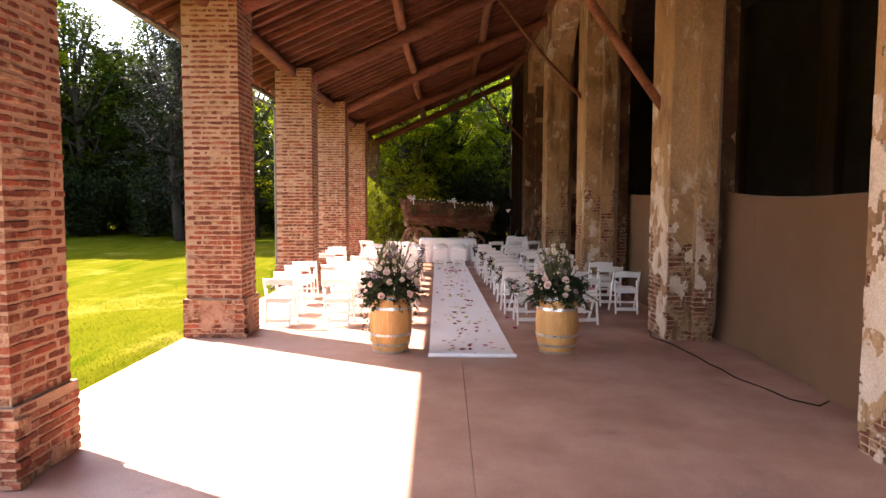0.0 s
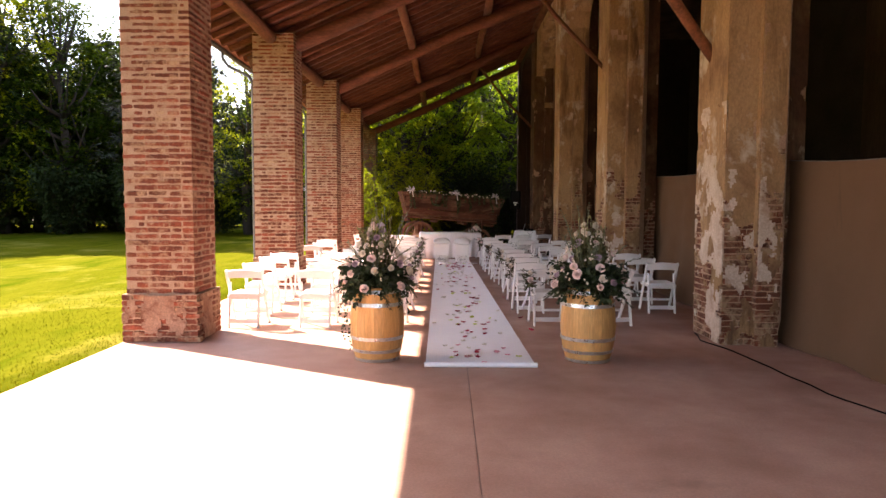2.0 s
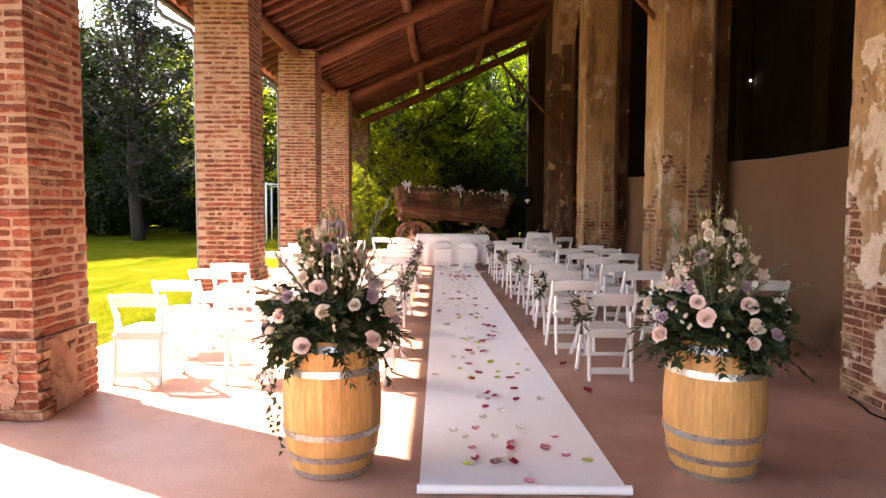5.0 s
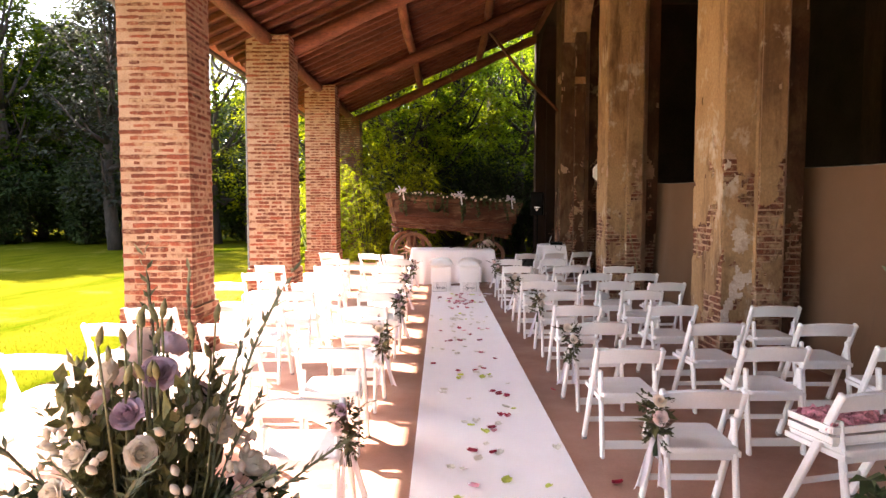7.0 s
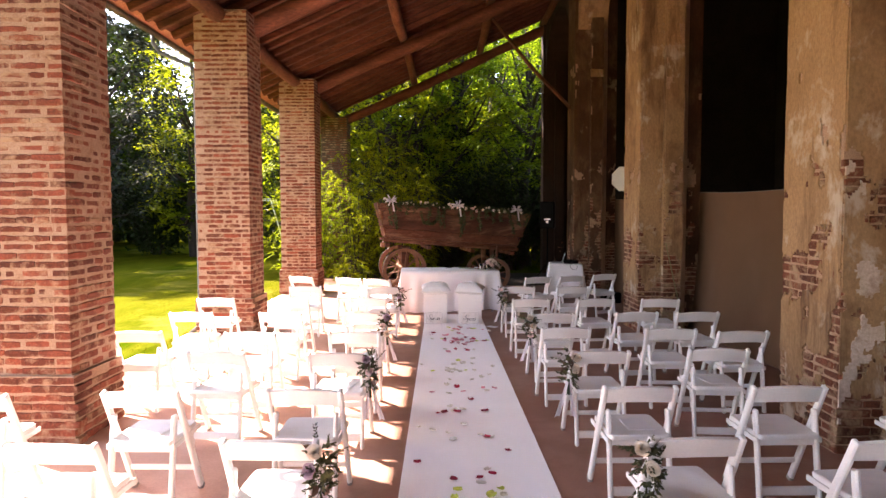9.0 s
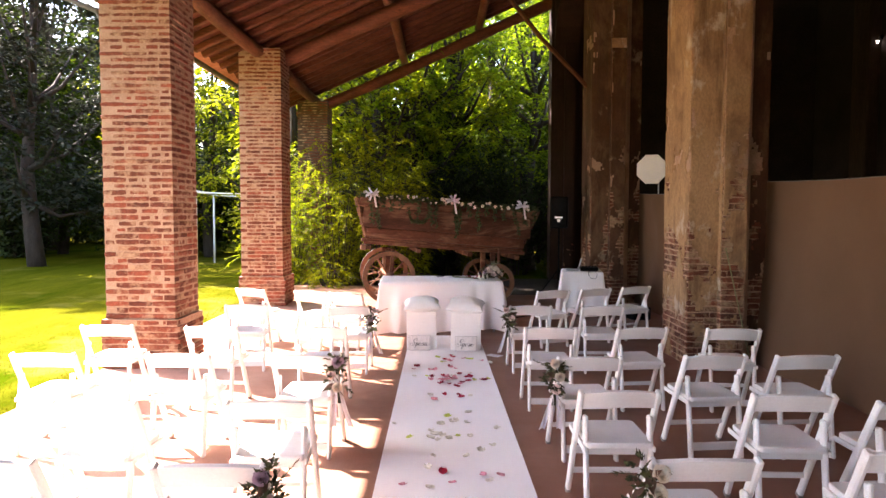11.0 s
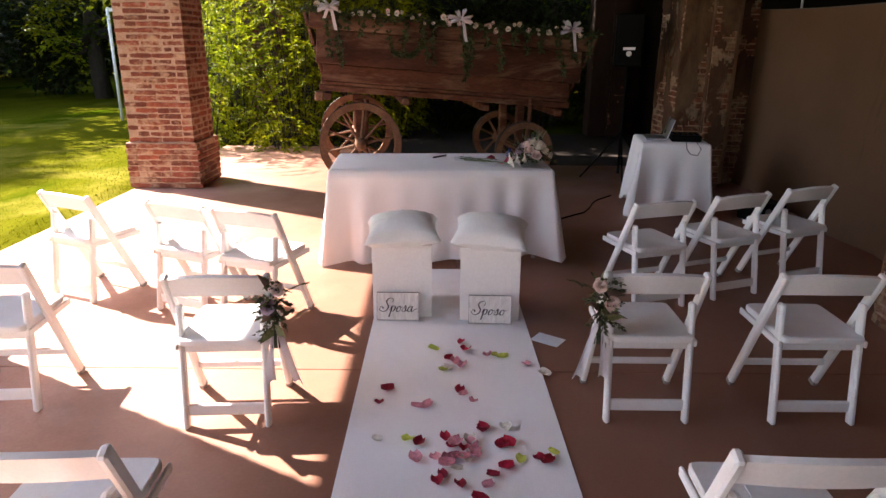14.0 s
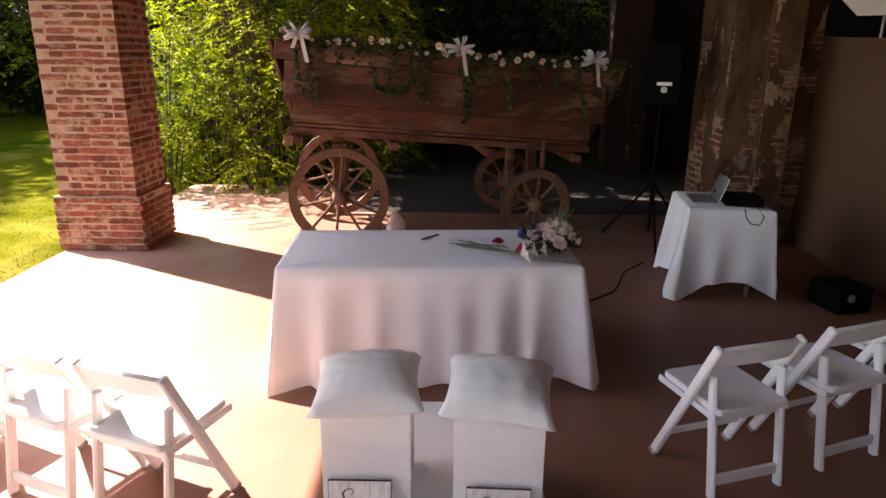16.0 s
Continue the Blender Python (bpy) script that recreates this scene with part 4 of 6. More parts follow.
# the heart-like cluster before the boxes, then loose drifts along the aisle
for kind, x, y in (("red", 0.13, 13.82), ("red", 0.10, 13.7), ("red", 0.50, 14.36), ("red", 0.52, 14.26), ("red", 0.43, 14.16), ("pink", 0.46, 14.12), ("pink", 0.5, 14.08), ("white", 0.42, 14.05), ("lime", 0.34, 14.27), ("lime", 0.4, 14.03),
                   ("lime", 0.68, 14.2), ("lime", 0.72, 14.18), ("pink", 0.64, 14.2), ("pink", 0.84, 14.1), ("white", 0.92, 14.0), ("pink", 0.50, 13.78), ("pink", 0.54, 13.72), ("red", 0.48, 13.82), ("pink", 0.33, 13.68), ("pink", 0.28, 13.66),
                   ("red", 0.58, 13.48), ("red", 0.41, 13.42), ("red", 0.45, 13.36), ("red", 0.68, 13.38), ("red", 0.30, 13.38), ("lime", 0.25, 13.4), ("red", 0.66, 13.22), ("red", 0.60, 13.16), ("red", 0.80, 13.28), ("lime", 0.86, 13.32), ("lime", 0.72, 13.27),
                   ("red", 0.47, 13.10), ("red", 0.54, 13.02), ("pink", 0.29, 13.27), ("pink", 0.42, 13.27), ("pink", 0.58, 13.1), ("white", 0.46, 13.2), ("white", 0.5, 13.26), ("white", 0.52, 13.4), ("white", 0.68, 13.5), ("white", 0.12, 13.4),
                   ("red", 0.43, 12.74), ("red", 0.58, 12.66), ("red", 0.56, 12.74), ("pink", 0.34, 12.57), ("white", 0.3, 12.72), ("white", 0.66, 12.7), ("lime", 0.46, 12.1), ("white", 0.63, 12.2), ("lime", 0.18, 11.6), ("white", 0.52, 12.0)):
    petal(kind, x, y, r)
for yc, n, kinds in ((11.75, 9, ("white",)), (11.45, 8, ("white", "white", "lime")), (10.9, 9, ("red", "white", "pink")), (10.1, 8, ("white", "white", "red")), (9.5, 8, ("red", "white", "white")), (8.7, 11, ("red", "white", "lime")),
                     (7.9, 8, ("white", "white", "red")), (7.2, 12, ("red", "lime", "pink", "white")), (6.5, 8, ("white", "red", "white")), (5.8, 13, ("red", "red", "pink", "lime", "white")), (5.1, 9, ("red", "white", "white")), (4.5, 7, ("white", "white", "pink")), (3.95, 12, ("pink", "red", "lime", "white", "pink"))):
    for k in range(n):
        x = runner_edge(yc, 0) + max(-0.44, min(0.44, r.gauss(0, 0.2)))
        petal(r.choice(kinds), x, yc + r.gauss(0, 0.16), r)
for k in range(14):
    petal(r.choice(("red", "red", "pink")), 0.47 + r.gauss(0, 0.12), 13.24 + r.gauss(0, 0.14), r)
for x, y in ((1.3, 5.3), (1.27, 6.15), (1.2, 8.1)):
    petal("red", x, y, r, 0.004)


# ---- oak barrels with flowers ----
def barrel(at):
    ob = thing("wine_barrel", "honey-coloured oak barrel with galvanised hoops", "barrel", at, "aisle barrels")
    H = 0.71

    def rad(z):
        q = 2 * z / H - 1
        return 0.262 - 0.055 * q * q

    for k in range(18):
        a0, a1 = 2 * math.pi * k / 18 + 0.004, 2 * math.pi * (k + 1) / 18 - 0.004
        g = Geo()
        g.grid(lambda u, v: (rad(v * H) * math.cos(a0 + (a1 - a0) * u), rad(v * H) * math.sin(a0 + (a1 - a0) * u), v * H), 2, 12)
        g.grid(lambda u, v: ((rad(v * H) - 0.02) * math.cos(a1 + (a0 - a1) * u), (rad(v * H) - 0.02) * math.sin(a1 + (a0 - a1) * u), v * H), 2, 12)
        for zz, e in ((0.0, 0), (H, 1)):
            g.grid(lambda u, v: ((rad(zz) - 0.02 * v) * math.cos(a0 + (a1 - a0) * u), (rad(zz) - 0.02 * v) * math.sin(a0 + (a1 - a0) * u), zz), 2, 1)
        part("stave", g, M_OAK, ob, smooth=False)
    part("head", Geo().lathe([(0.19, H - 0.05), (0.19, H - 0.03)], 24), M_OAK, ob)
    part("bottom", Geo().lathe([(0.19, 0.02), (0.19, 0.04)], 24), M_OAK, ob)
    for z0, w in ((0.006, 0.03), (0.095, 0.03), (0.215, 0.032), (0.535, 0.034), (0.655, 0.036)):
        part("hoop", Geo().lathe([(rad(z0) + 0.001, z0), (rad(z0) + 0.006, z0), (rad(z0 + w) + 0.006, z0 + w), (rad(z0 + w) + 0.001, z0 + w)], 40, caps=False), M_STEEL, ob, smooth=False)
    return ob


def rose_geo(rad, seed):
    """A full-blown rose: cupped petals in overlapping whorls, tight at the heart, rolled back at the rim."""
    r = random.Random(seed)
    g, root = Geo(), []
    for n, q, h, flare, wide in ((2, 0.13, 0.74, 0.02, 2.6), (3, 0.24, 0.76, 0.05, 1.9), (4, 0.37, 0.72, 0.12, 1.75), (5, 0.52, 0.6, 0.22, 1.7), (5, 0.66, 0.4, 0.36, 1.6)):
        ph = r.uniform(0, 6)
        for k in range(n):
            mid = ph + 2 * math.pi * k / n + r.uniform(-0.15, 0.15)
            arc, q2, h2, fl = 2 * math.pi / n * wide / 2, q * r.uniform(0.94, 1.06), h + r.uniform(-0.06, 0.06), flare * r.uniform(0.7, 1.3)

            def f(u, v):
                e = 2 * u - 1
                a = mid + arc * e * (0.55 + 0.45 * math.sin(math.pi * min(1.0, 0.2 + 0.65 * v)))
                rr = q2 * (0.45 + 0.55 * math.sin(math.pi * 0.5 * min(1.0, v * 1.5))) + fl * v ** 4 + 0.05 * e
                z = -0.4 + (h2 + 0.4) * v - 0.30 * e * e * v ** 2 - 0.35 * fl * v ** 5
                return rr * rad * math.cos(a), rr * rad * math.sin(a), z * rad

            g.grid(f, 6, 6)
            root += range(len(g.v) - 49, len(g.v) - 42)
    # all petals grow from one receptacle
    first, drop = root[0], set(root)
    g.v[first] = (0, 0, -0.42 * rad)
    faces = []
    for face in g.f:
        ring = []
        for i in face:
            i = first if i in drop else i
            if i not in ring:
                ring.append(i)
        if len(ring) > 2:
            faces.append(tuple(ring))
    kept = [i for i in range(len(g.v)) if i == first or i not in drop]
    back = {i: n for n, i in enumerate(kept)}
    g.v, g.f = [g.v[i] for i in kept], [tuple(back[i] for i in face) for face in faces]
    return g


ROSES = {k: [rose_geo(1.0, s + 50).mesh("rose", m, True) for s in range(2)] for k, m in (("pink", M_ROSE_PINK), ("cream", M_ROSE_CREAM), ("lilac", M_ROSE_LILAC))}
ROSE_LABEL = {"pink": "blush pink rose", "cream": "cream white rose", "lilac": "pale lilac rose"}


def rose(kind, p, way, rad, parent, r):
    m = Matrix.Translation(p) @ Vector(way).to_track_quat("Z", "Y").to_matrix().to_4x4() @ pose(0, 0, 0, 0, 0, r.uniform(0, 360)) @ Matrix.Scale(rad, 4)
    return part("rose", r.choice(ROSES[kind]), None, parent, ROSE_LABEL[kind], at=m)


def sprig(g, p, way, ln, leaf, r, n=14, droop=0.0, wide=0.32):
    """Leaves in pairs along a curved stem; returns the stem's points."""
    way = Vector(way).normalized()
    pts, p = [], Vector(p)
    for k in range(n + 1):
        pts.append(p.copy())
        way = (way + Vector((r.gauss(0, 0.05), r.gauss(0, 0.05), -droop / n))).normalized()
        p = p + way * ln / n
        if k > 1:
            side = way.cross(Vector((0, 0, 1)) if abs(way.z) < 0.9 else Vector((1, 0, 0))).normalized()
            for s in (-1, 1):
                d = (way * 0.8 + side * s * 0.7 + rand_dir(r) * 0.35).normalized()
                g.leaf(p, d, rand_dir(r), leaf * r.uniform(0.7, 1.2), leaf * wide)
    return pts


def arrangement(at, seed, ivy):
    """Tall flower arrangement for a barrel: a dark leafy mound, roses, an upright middle, olive sprays, ferns, trailing ivy."""
    r = random.Random(seed)
    ob = thing("flower_arrangement", "tall arrangement of pale roses and dark greenery on a barrel", "flowers", at, "barrel flowers")
    # leafy mound, nearly closed
    g = Geo()
    for k in range(230):
        a = r.uniform(0, 2 * math.pi)
        way = Vector((math.cos(a), math.sin(a), r.uniform(-0.3, 0.75)))
        sprig(g, (0.04 * math.cos(a), 0.04 * math.sin(a), r.uniform(0.0, 0.16)), way, r.uniform(0.14, 0.31), r.uniform(0.04, 0.075), r, 9, 0.55, r.choice((0.45, 0.6, 0.75)))
    part("greenery", g, M_GREEN, ob, "dark green florist foliage", smooth=False)
    for k in range(16):
        a = 2 * math.pi * k / 16 + r.uniform(-0.2, 0.2)
        fr = Geo()
        pts = sprig(fr, (0.1 * math.cos(a), 0.1 * math.sin(a), 0.03), (math.cos(a), math.sin(a), r.uniform(-0.15, 0.5)), r.uniform(0.26, 0.4), 0.05, r, 22, 1.0, 0.2)
        fr.tube(pts, [0.003] * (len(pts) - 1) + [0.001], 4)
        part("fern_frond", fr, M_GREEN, ob)
    spike = Geo()
    for k in range(60):
        a = r.uniform(0, 2 * math.pi)
        b = 0.12 * r.random() ** 0.5
        sprig(spike, (b * math.cos(a), b * math.sin(a), 0.12), (0.16 * math.cos(a), 0.16 * math.sin(a), 1.0), r.uniform(0.16, 0.38), r.uniform(0.036, 0.06), r, 11, 0.04, 0.5)
    part("tall_greenery", spike, M_SAGE, ob, "sage green upright foliage")
    stalks = Geo()
    for k in range(26):
        a, b = r.uniform(0, 2 * math.pi), 0.10 * r.random() ** 0.5
        foot, tip = Vector((b * math.cos(a), b * math.sin(a), 0.15)), Vector((1.5 * b * math.cos(a), 1.5 * b * math.sin(a), r.uniform(0.43, 0.65)))
        stalks.tube([foot, foot.lerp(tip, 0.5) + rand_dir(r) * 0.01, tip], 0.0028, 4)
        stalks.lathe([(0.002, 0), (0.008, 0.012), (0.007, 0.03), (0.001, 0.045)], 7, Matrix.Translation(tip) @ pose(0, 0, 0, r.uniform(-25, 25), r.uniform(-25, 25), 0))
    part("bud_stalk", stalks, M_STALK, ob, "pale green closed buds on upright stalks", smooth=True)
    for k in range(15):
        a = r.uniform(0, 2 * math.pi)
        lift = r.uniform(0.35, 3.0)
        tw = Geo()
        pts = sprig(tw, (0.1 * math.cos(a), 0.1 * math.sin(a), 0.12), (math.cos(a), math.sin(a), lift), r.uniform(0.32, 0.42), 0.045, r, 18, 0.2, 0.2)
        tw.tube(pts, [0.0035] * (len(pts) - 1) + [0.001], 4)
        part("olive_twig", tw, M_OLIVE, ob, "grey-green olive twig")
    # long olive shoots standing clear of the middle
    for foot, tip in (((0.03, 0.0, 0.3), (0.02, -0.02, 0.75)), ((0.11, 0.02, 0.3), (0.1, 0.0, 0.72)), ((0.14, 0.0, 0.3), (0.31, 0.02, 0.71)), ((0.15, -0.04, 0.28), (0.26, -0.08, 0.6))):
        tw = Geo()
        way = Vector(tip) - Vector(foot)
        pts = sprig(tw, foot, way, way.length, 0.04, r, 14, 0.05, 0.24)
        tw.tube(pts, [0.0035] * (len(pts) - 1) + [0.001], 4)
        part("olive_twig", tw, M_OLIVE, ob, "grey-green olive twig")
    # roses: ring of the mound, then fewer towards the tip
    rows = ((0.04, 0.36, 7), (0.13, 0.34, 8), (0.21, 0.285, 7), (0.29, 0.22, 6), (0.39, 0.16, 6), (0.48, 0.12, 5), (0.56, 0.07, 4))
    for row, (z, rr, n) in enumerate(rows):
        ph = r.uniform(0, 6)
        for k in range(n):
            a = ph + 2 * math.pi * k / n + r.uniform(-0.35, 0.35)
            q = rr * r.uniform(0.9, 1.06)
            kind = r.choice(("pink", "cream", "cream", "lilac", "pink") if row < 4 else ("cream", "cream", "pink", "lilac"))
            rose(kind, (q * math.cos(a), q * math.sin(a), z + r.uniform(-0.035, 0.035)), (math.cos(a) + r.gauss(0, 0.25), math.sin(a) + r.gauss(0, 0.25), r.uniform(0.1, 0.8)), r.uniform(0.03, 0.047) if row < 5 else r.uniform(0.03, 0.04), ob, r)
    buds = Geo()
    for k in range(60):
        a, h = r.uniform(0, 6.28), r.uniform(0, 0.4)
        rr = 0.37 - 0.55 * h
        p = Vector((rr * math.cos(a), rr * math.sin(a), 0.05 + h))
        for e in range(r.choice((1, 2, 3))):
            buds.lathe([(0.002, 0), (0.008, 0.008), (0.009, 0.017), (0.003, 0.027)], 7, Matrix.Translation(p + rand_dir(r) * 0.02) @ pose(0, 0, 0, r.uniform(-60, 60), r.uniform(-60, 60), 0))
    bd = part("bud_spray", buds, M_ROSE_CREAM, ob, "small cream buds", smooth=True)
    bd["kind"] = "stuff"
    for x0, y0, ln in ivy:
        tr = Geo()
        p, pts = Vector((x0, y0, 0.04)), []
        for k in range(16):
            pts.append(p.copy())
            p = p + Vector((0.012 * math.sin(k * 0.9) + (0.006 if k > 9 else -0.002), r.gauss(0, 0.006), -ln / 16))
            tr.leaf(p, Vector((r.gauss(0, 0.7), r.gauss(0, 0.7), -0.8)), rand_dir(r), r.uniform(0.028, 0.045), r.uniform(0.022, 0.034))
        tr.tube(pts, 0.002, 4)
        part("ivy_trail", tr, M_GREEN, ob, "trailing ivy")
    return ob


barrel(pose(-0.375, 3.87, 0, 0, 0, 10))
barrel(pose(1.665, 3.87, 0, 0, 0, 47))
arrangement(pose(-0.375, 3.87, 0.72), 7, ((-0.29, -0.12, 0.5), (-0.33, -0.05, 0.55), (-0.25, -0.16, 0.62), (0.3, -0.1, 0.3)))
arrangement(pose(1.665, 3.87, 0.72, 0, 0, 140), 9, ((-0.2, 0.17, 0.25), (-0.24, 0.12, 0.18)))


# ---- posies on the aisle chairs ----
def posy(x, y, side, seed, blooms=("cream", "pink", "cream")):
    r = random.Random(seed)
    ob = thing("chair_posy", "posy of roses and leaves tied with tulle to a chair back", "flowers", pose(x, y, 0.575), "chair posies")
    g = Geo()
    for k in range(34):
        h = r.uniform(-0.09, 0.1)
        way = Vector((r.gauss(0, 0.6), -0.45 + r.gauss(0, 0.4), r.uniform(-0.6, 0.9) + 2 * h))
        sprig(g, (r.gauss(0, 0.012), -0.03, h), way, r.uniform(0.04, 0.085), r.uniform(0.02, 0.036), r, 6, 0.2, 0.5)
    part("leaves", g, M_POSY, ob, "dark green leaves")
    # broad eucalyptus leaves and a fern tip
    for k in range(11):
        h = r.uniform(-0.1, 0.08)
        d = Vector((r.gauss(0, 0.8), -0.5 + r.gauss(0, 0.3), r.uniform(-0.7, 1.1)))
        part("broad_leaf", Geo().leaf(Vector((0, -0.035, h)), d, rand_dir(r), r.uniform(0.075, 0.12), r.uniform(0.034, 0.05), 0.1), M_SAGE if k % 3 else M_RUSSET, ob, "broad olive-brown leaf" if k % 3 == 0 else "")
    fern = Geo()
    pts = sprig(fern, (0.02 * side, -0.03, 0.04), (0.5 * side + r.gauss(0, 0.3), -0.3, 0.8), 0.13, 0.034, r, 13, 0.3, 0.16)
    fern.tube(pts, 0.0016, 4)
    part("fern_tip", fern, M_POSY, ob)
    for k, kind in enumerate(blooms):
        rose(kind, (r.uniform(-0.045, 0.045), -0.07 - r.uniform(0, 0.02), 0.09 - 0.085 * k), (r.uniform(-0.4, 0.4), -1, 0.5), r.uniform(0.028, 0.04), ob, r)
    stems = Geo()
    for k in range(6):
        stems.tube([(r.uniform(-0.012, 0.012), -0.03, -0.08), (r.uniform(-0.02, 0.02), -0.035, -0.2)], 0.004, 5)
    part("stem", stems, M_GREEN, ob)["kind"] = "stuff"
    for s in (-1, 1):
        rb = Geo().grid(lambda u, v: (s * (0.01 + 0.05 * v + 0.03 * (u - 0.5) * (0.4 + v)) + side * 0.03 * v, -0.04 - 0.02 * math.sin(3 * v + 5 * u), -0.1 - 0.26 * v), 5, 8)
        part("ribbon", rb, M_TULLE, ob, "white tulle ribbon", smooth=True)
    return ob


for k, i in enumerate((0, 2, 4, 6, 8)):
    x, y, _ = CHAIRS[i]
    posy(x - 0.235, y + 0.06, -1, 60 + k, (("cream", "pink"), ("cream", "cream"), ("cream", "cream"), ("cream", "cream", "pink"), ("pink", "pink"))[k])
    x, y, _ = CHAIRS[24 + i]
    posy(x + 0.235, y + 0.06, 1, 80 + k, (("lilac", "pink"), ("cream", "lilac"), ("lilac", "pink"), ("lilac", "pink", "cream"), ("pink", "lilac"))[k])


# ---- ceremony table ----
def draped(sx, sy, h, drop_to, seed, flare=0.05, folds=9.0, dip=0.03):
    """A cloth over a table: flat top, rounded edge, skirt in folds that reach nearly to the floor."""
    n = 260
    ring = []
    rr = 0.035
    for k in range(n):
        q = k / n * 2 * (sx + sy)
        if q < sx:
            p, d = (-sx / 2 + q, -sy / 2), (0, -1)
        elif q < sx + sy:
            p, d = (sx / 2, -sy / 2 + q - sx), (1, 0)
        elif q < 2 * sx + sy:
            p, d = (sx / 2 - (q - sx - sy), sy / 2), (0, 1)
        else:
            p, d = (-sx / 2, sy / 2 - (q - 2 * sx - sy)), (-1, 0)
        cx = max(0.0, 1 - min(abs(p[0] - sx / 2), abs(p[0] + sx / 2)) / 0.16) if d[0] == 0 else max(0.0, 1 - min(abs(p[1] - sy / 2), abs(p[1] + sy / 2)) / 0.16)
        ring.append((p, d, cx, q))

    def f(u, v):
        p, d, corner, q = ring[int(round(u * n)) % n]
        row = int(round(v * 14))
        if row == 0:
            return p[0] * 0.5, p[1] * 0.5, h
        if row == 1:
            return p[0] - d[0] * 0.02, p[1] - d[1] * 0.02, h
        t = (row - 2) / 12
        out = 0.006 + t * flare + t ** 1.2 * (0.016 + 0.085 * max(0.0, noise.noise(Vector((q * 1.9, seed, 2.0))) + 0.15)) * math.sin(q * folds + seed + 2.6 * math.sin(q * 2.3 + seed) + 0.5 * t) + 0.012 * t * noise.noise(Vector((q * 5.0, seed, t * 2.0))) + t * 0.06 * corner ** 2
        tang = t * 0.02 * math.sin(q * folds * 0.7)
        diag = 0.06 * corner ** 2 * t
        sxn, syn = math.copysign(1, p[0]), math.copysign(1, p[1])
        z = h - 0.012 - (h - 0.012 - drop_to) * t + t * 0.02 * math.sin(q * 3.1 + seed) + 0.05 * t * noise.noise(Vector((q * 0.9, seed, 0))) + t * dip * (1 - corner)
        return (p[0] + d[0] * out + (abs(d[1]) * (tang + sxn * diag)), p[1] + d[1] * out + (abs(d[0]) * (tang + syn * diag)), max(0.006, z))

    g = Geo().grid(f, n, 14, wrap=True)
    g.add([f(k / n, 0) for k in range(n)], [tuple(range(n))])
    return g


def table_under(name, label, sx, sy, h, at):
    ob = thing(name, label, "table", at)
    part("tabletop", Geo().box((0, 0, h - 0.028), (sx - 0.03, sy - 0.03, 0.03), bevel=0.004), M_WHITE, ob)
    for i in (-1, 1):
        for j in (-1, 1):
            part("leg", Geo().tube([(i * (sx / 2 - 0.1), j * (sy / 2 - 0.08), 0), (i * (sx / 2 - 0.1), j * (sy / 2 - 0.08), h - 0.04)], 0.016, 8), M_ALU, ob)
    return ob


T_AT = pose(0.352, 16.22, 0, 0, 0, 3.0)
table_under("ceremony_table", "long folding table under a white cloth", 1.67, 0.78, 0.715, T_AT)
solid("tablecloth", draped(1.69, 0.80, 0.722, 0.012, -2.4, 0.045, 23), M_LINEN, "white tablecloth draped in folds over the ceremony table", "tablecloth", smooth=True, at=T_AT)

# things on the table
r = random.Random(33)
bq = thing("table_bouquet", "low bouquet of cream and mauve roses on the table", "flowers", pose(1.09, 16.17, 0.725))
g = Geo()
for k in range(40):
    a = r.uniform(0, 6.28)
    sprig(g, (0, 0, 0.03), (math.cos(a), math.sin(a), r.uniform(-0.1, 1.4)), r.uniform(0.07, 0.14), 0.045, r, 5, 0.3, 0.5)
part("leaves", g, M_POSY, bq, "dark green leaves")
for k in range(17):
    a, h = 2.4 * k, (k + 0.5) / 17
    q = 0.13 * (1 - h) ** 0.6
    rose(("cream", "cream", "pink", "cream", "lilac")[k % 5], (q * math.cos(a), q * math.sin(a), 0.06 + 0.11 * h), (math.cos(a) * (1 - h), math.sin(a) * (1 - h), 0.5 + h), 0.042, bq, r)
tails = Geo()
for k in range(22):
    tails.tube([(0, 0, 0.1), (r.uniform(-0.1, 0.1), r.uniform(-0.06, 0.06), 0.2 + r.uniform(0, 0.06))], 0.003, 4)
part("dried_stalk", tails, M_OLIVE, bq)["kind"] = "stuff"
lil = thing("wrapped_lilies", "cut white lilies with long stems in clear wrap and red ribbon", "flowers", pose(0.9, 15.98, 0.735, 0, 0, 150))
g = Geo()
for k in range(7):
    g.tube([(r.uniform(-0.02, 0.02), r.uniform(-0.02, 0.02), 0.01 * k / 3), (0.42 + r.uniform(-0.05, 0.05), (k - 3) * 0.02, 0.006 + r.uniform(0, 0.02))], 0.004, 5)
    g.leaf(Vector((0.1 + 0.04 * k, (k - 3) * 0.01, 0.02)), Vector((1, (k - 3) * 0.08, 0.05)), Vector((0, 0, 1)), 0.16, 0.025)
part("stem", g, M_OLIVE, lil, "pale green stems")["kind"] = "stuff"
for k in range(3):
    a = math.radians(150 + 45 * k)
    lf = Geo()
    for q in range(6):
        b = q * math.pi / 3
        lf.leaf(Vector((0, 0, 0)), Vector((math.cos(b), math.sin(b), 0.9)), Vector((0, 0, 1)), 0.085, 0.045, 0.25)
    part("lily", Geo().add(lf.v, lf.f, pose(-0.06 + 0.03 * k, -0.07 + 0.07 * k, 0.03, 70, 20 * k - 20, -60)), M_PET_WHITE, lil, "open white lily")
part("ribbon", Geo().grid(lambda u, v: (0.05 + 0.03 * u, -0.16 + 0.2 * v, 0.022 + 0.02 * math.sin(6 * v)), 2, 12), M_PET_RED, lil, "red ribbon")
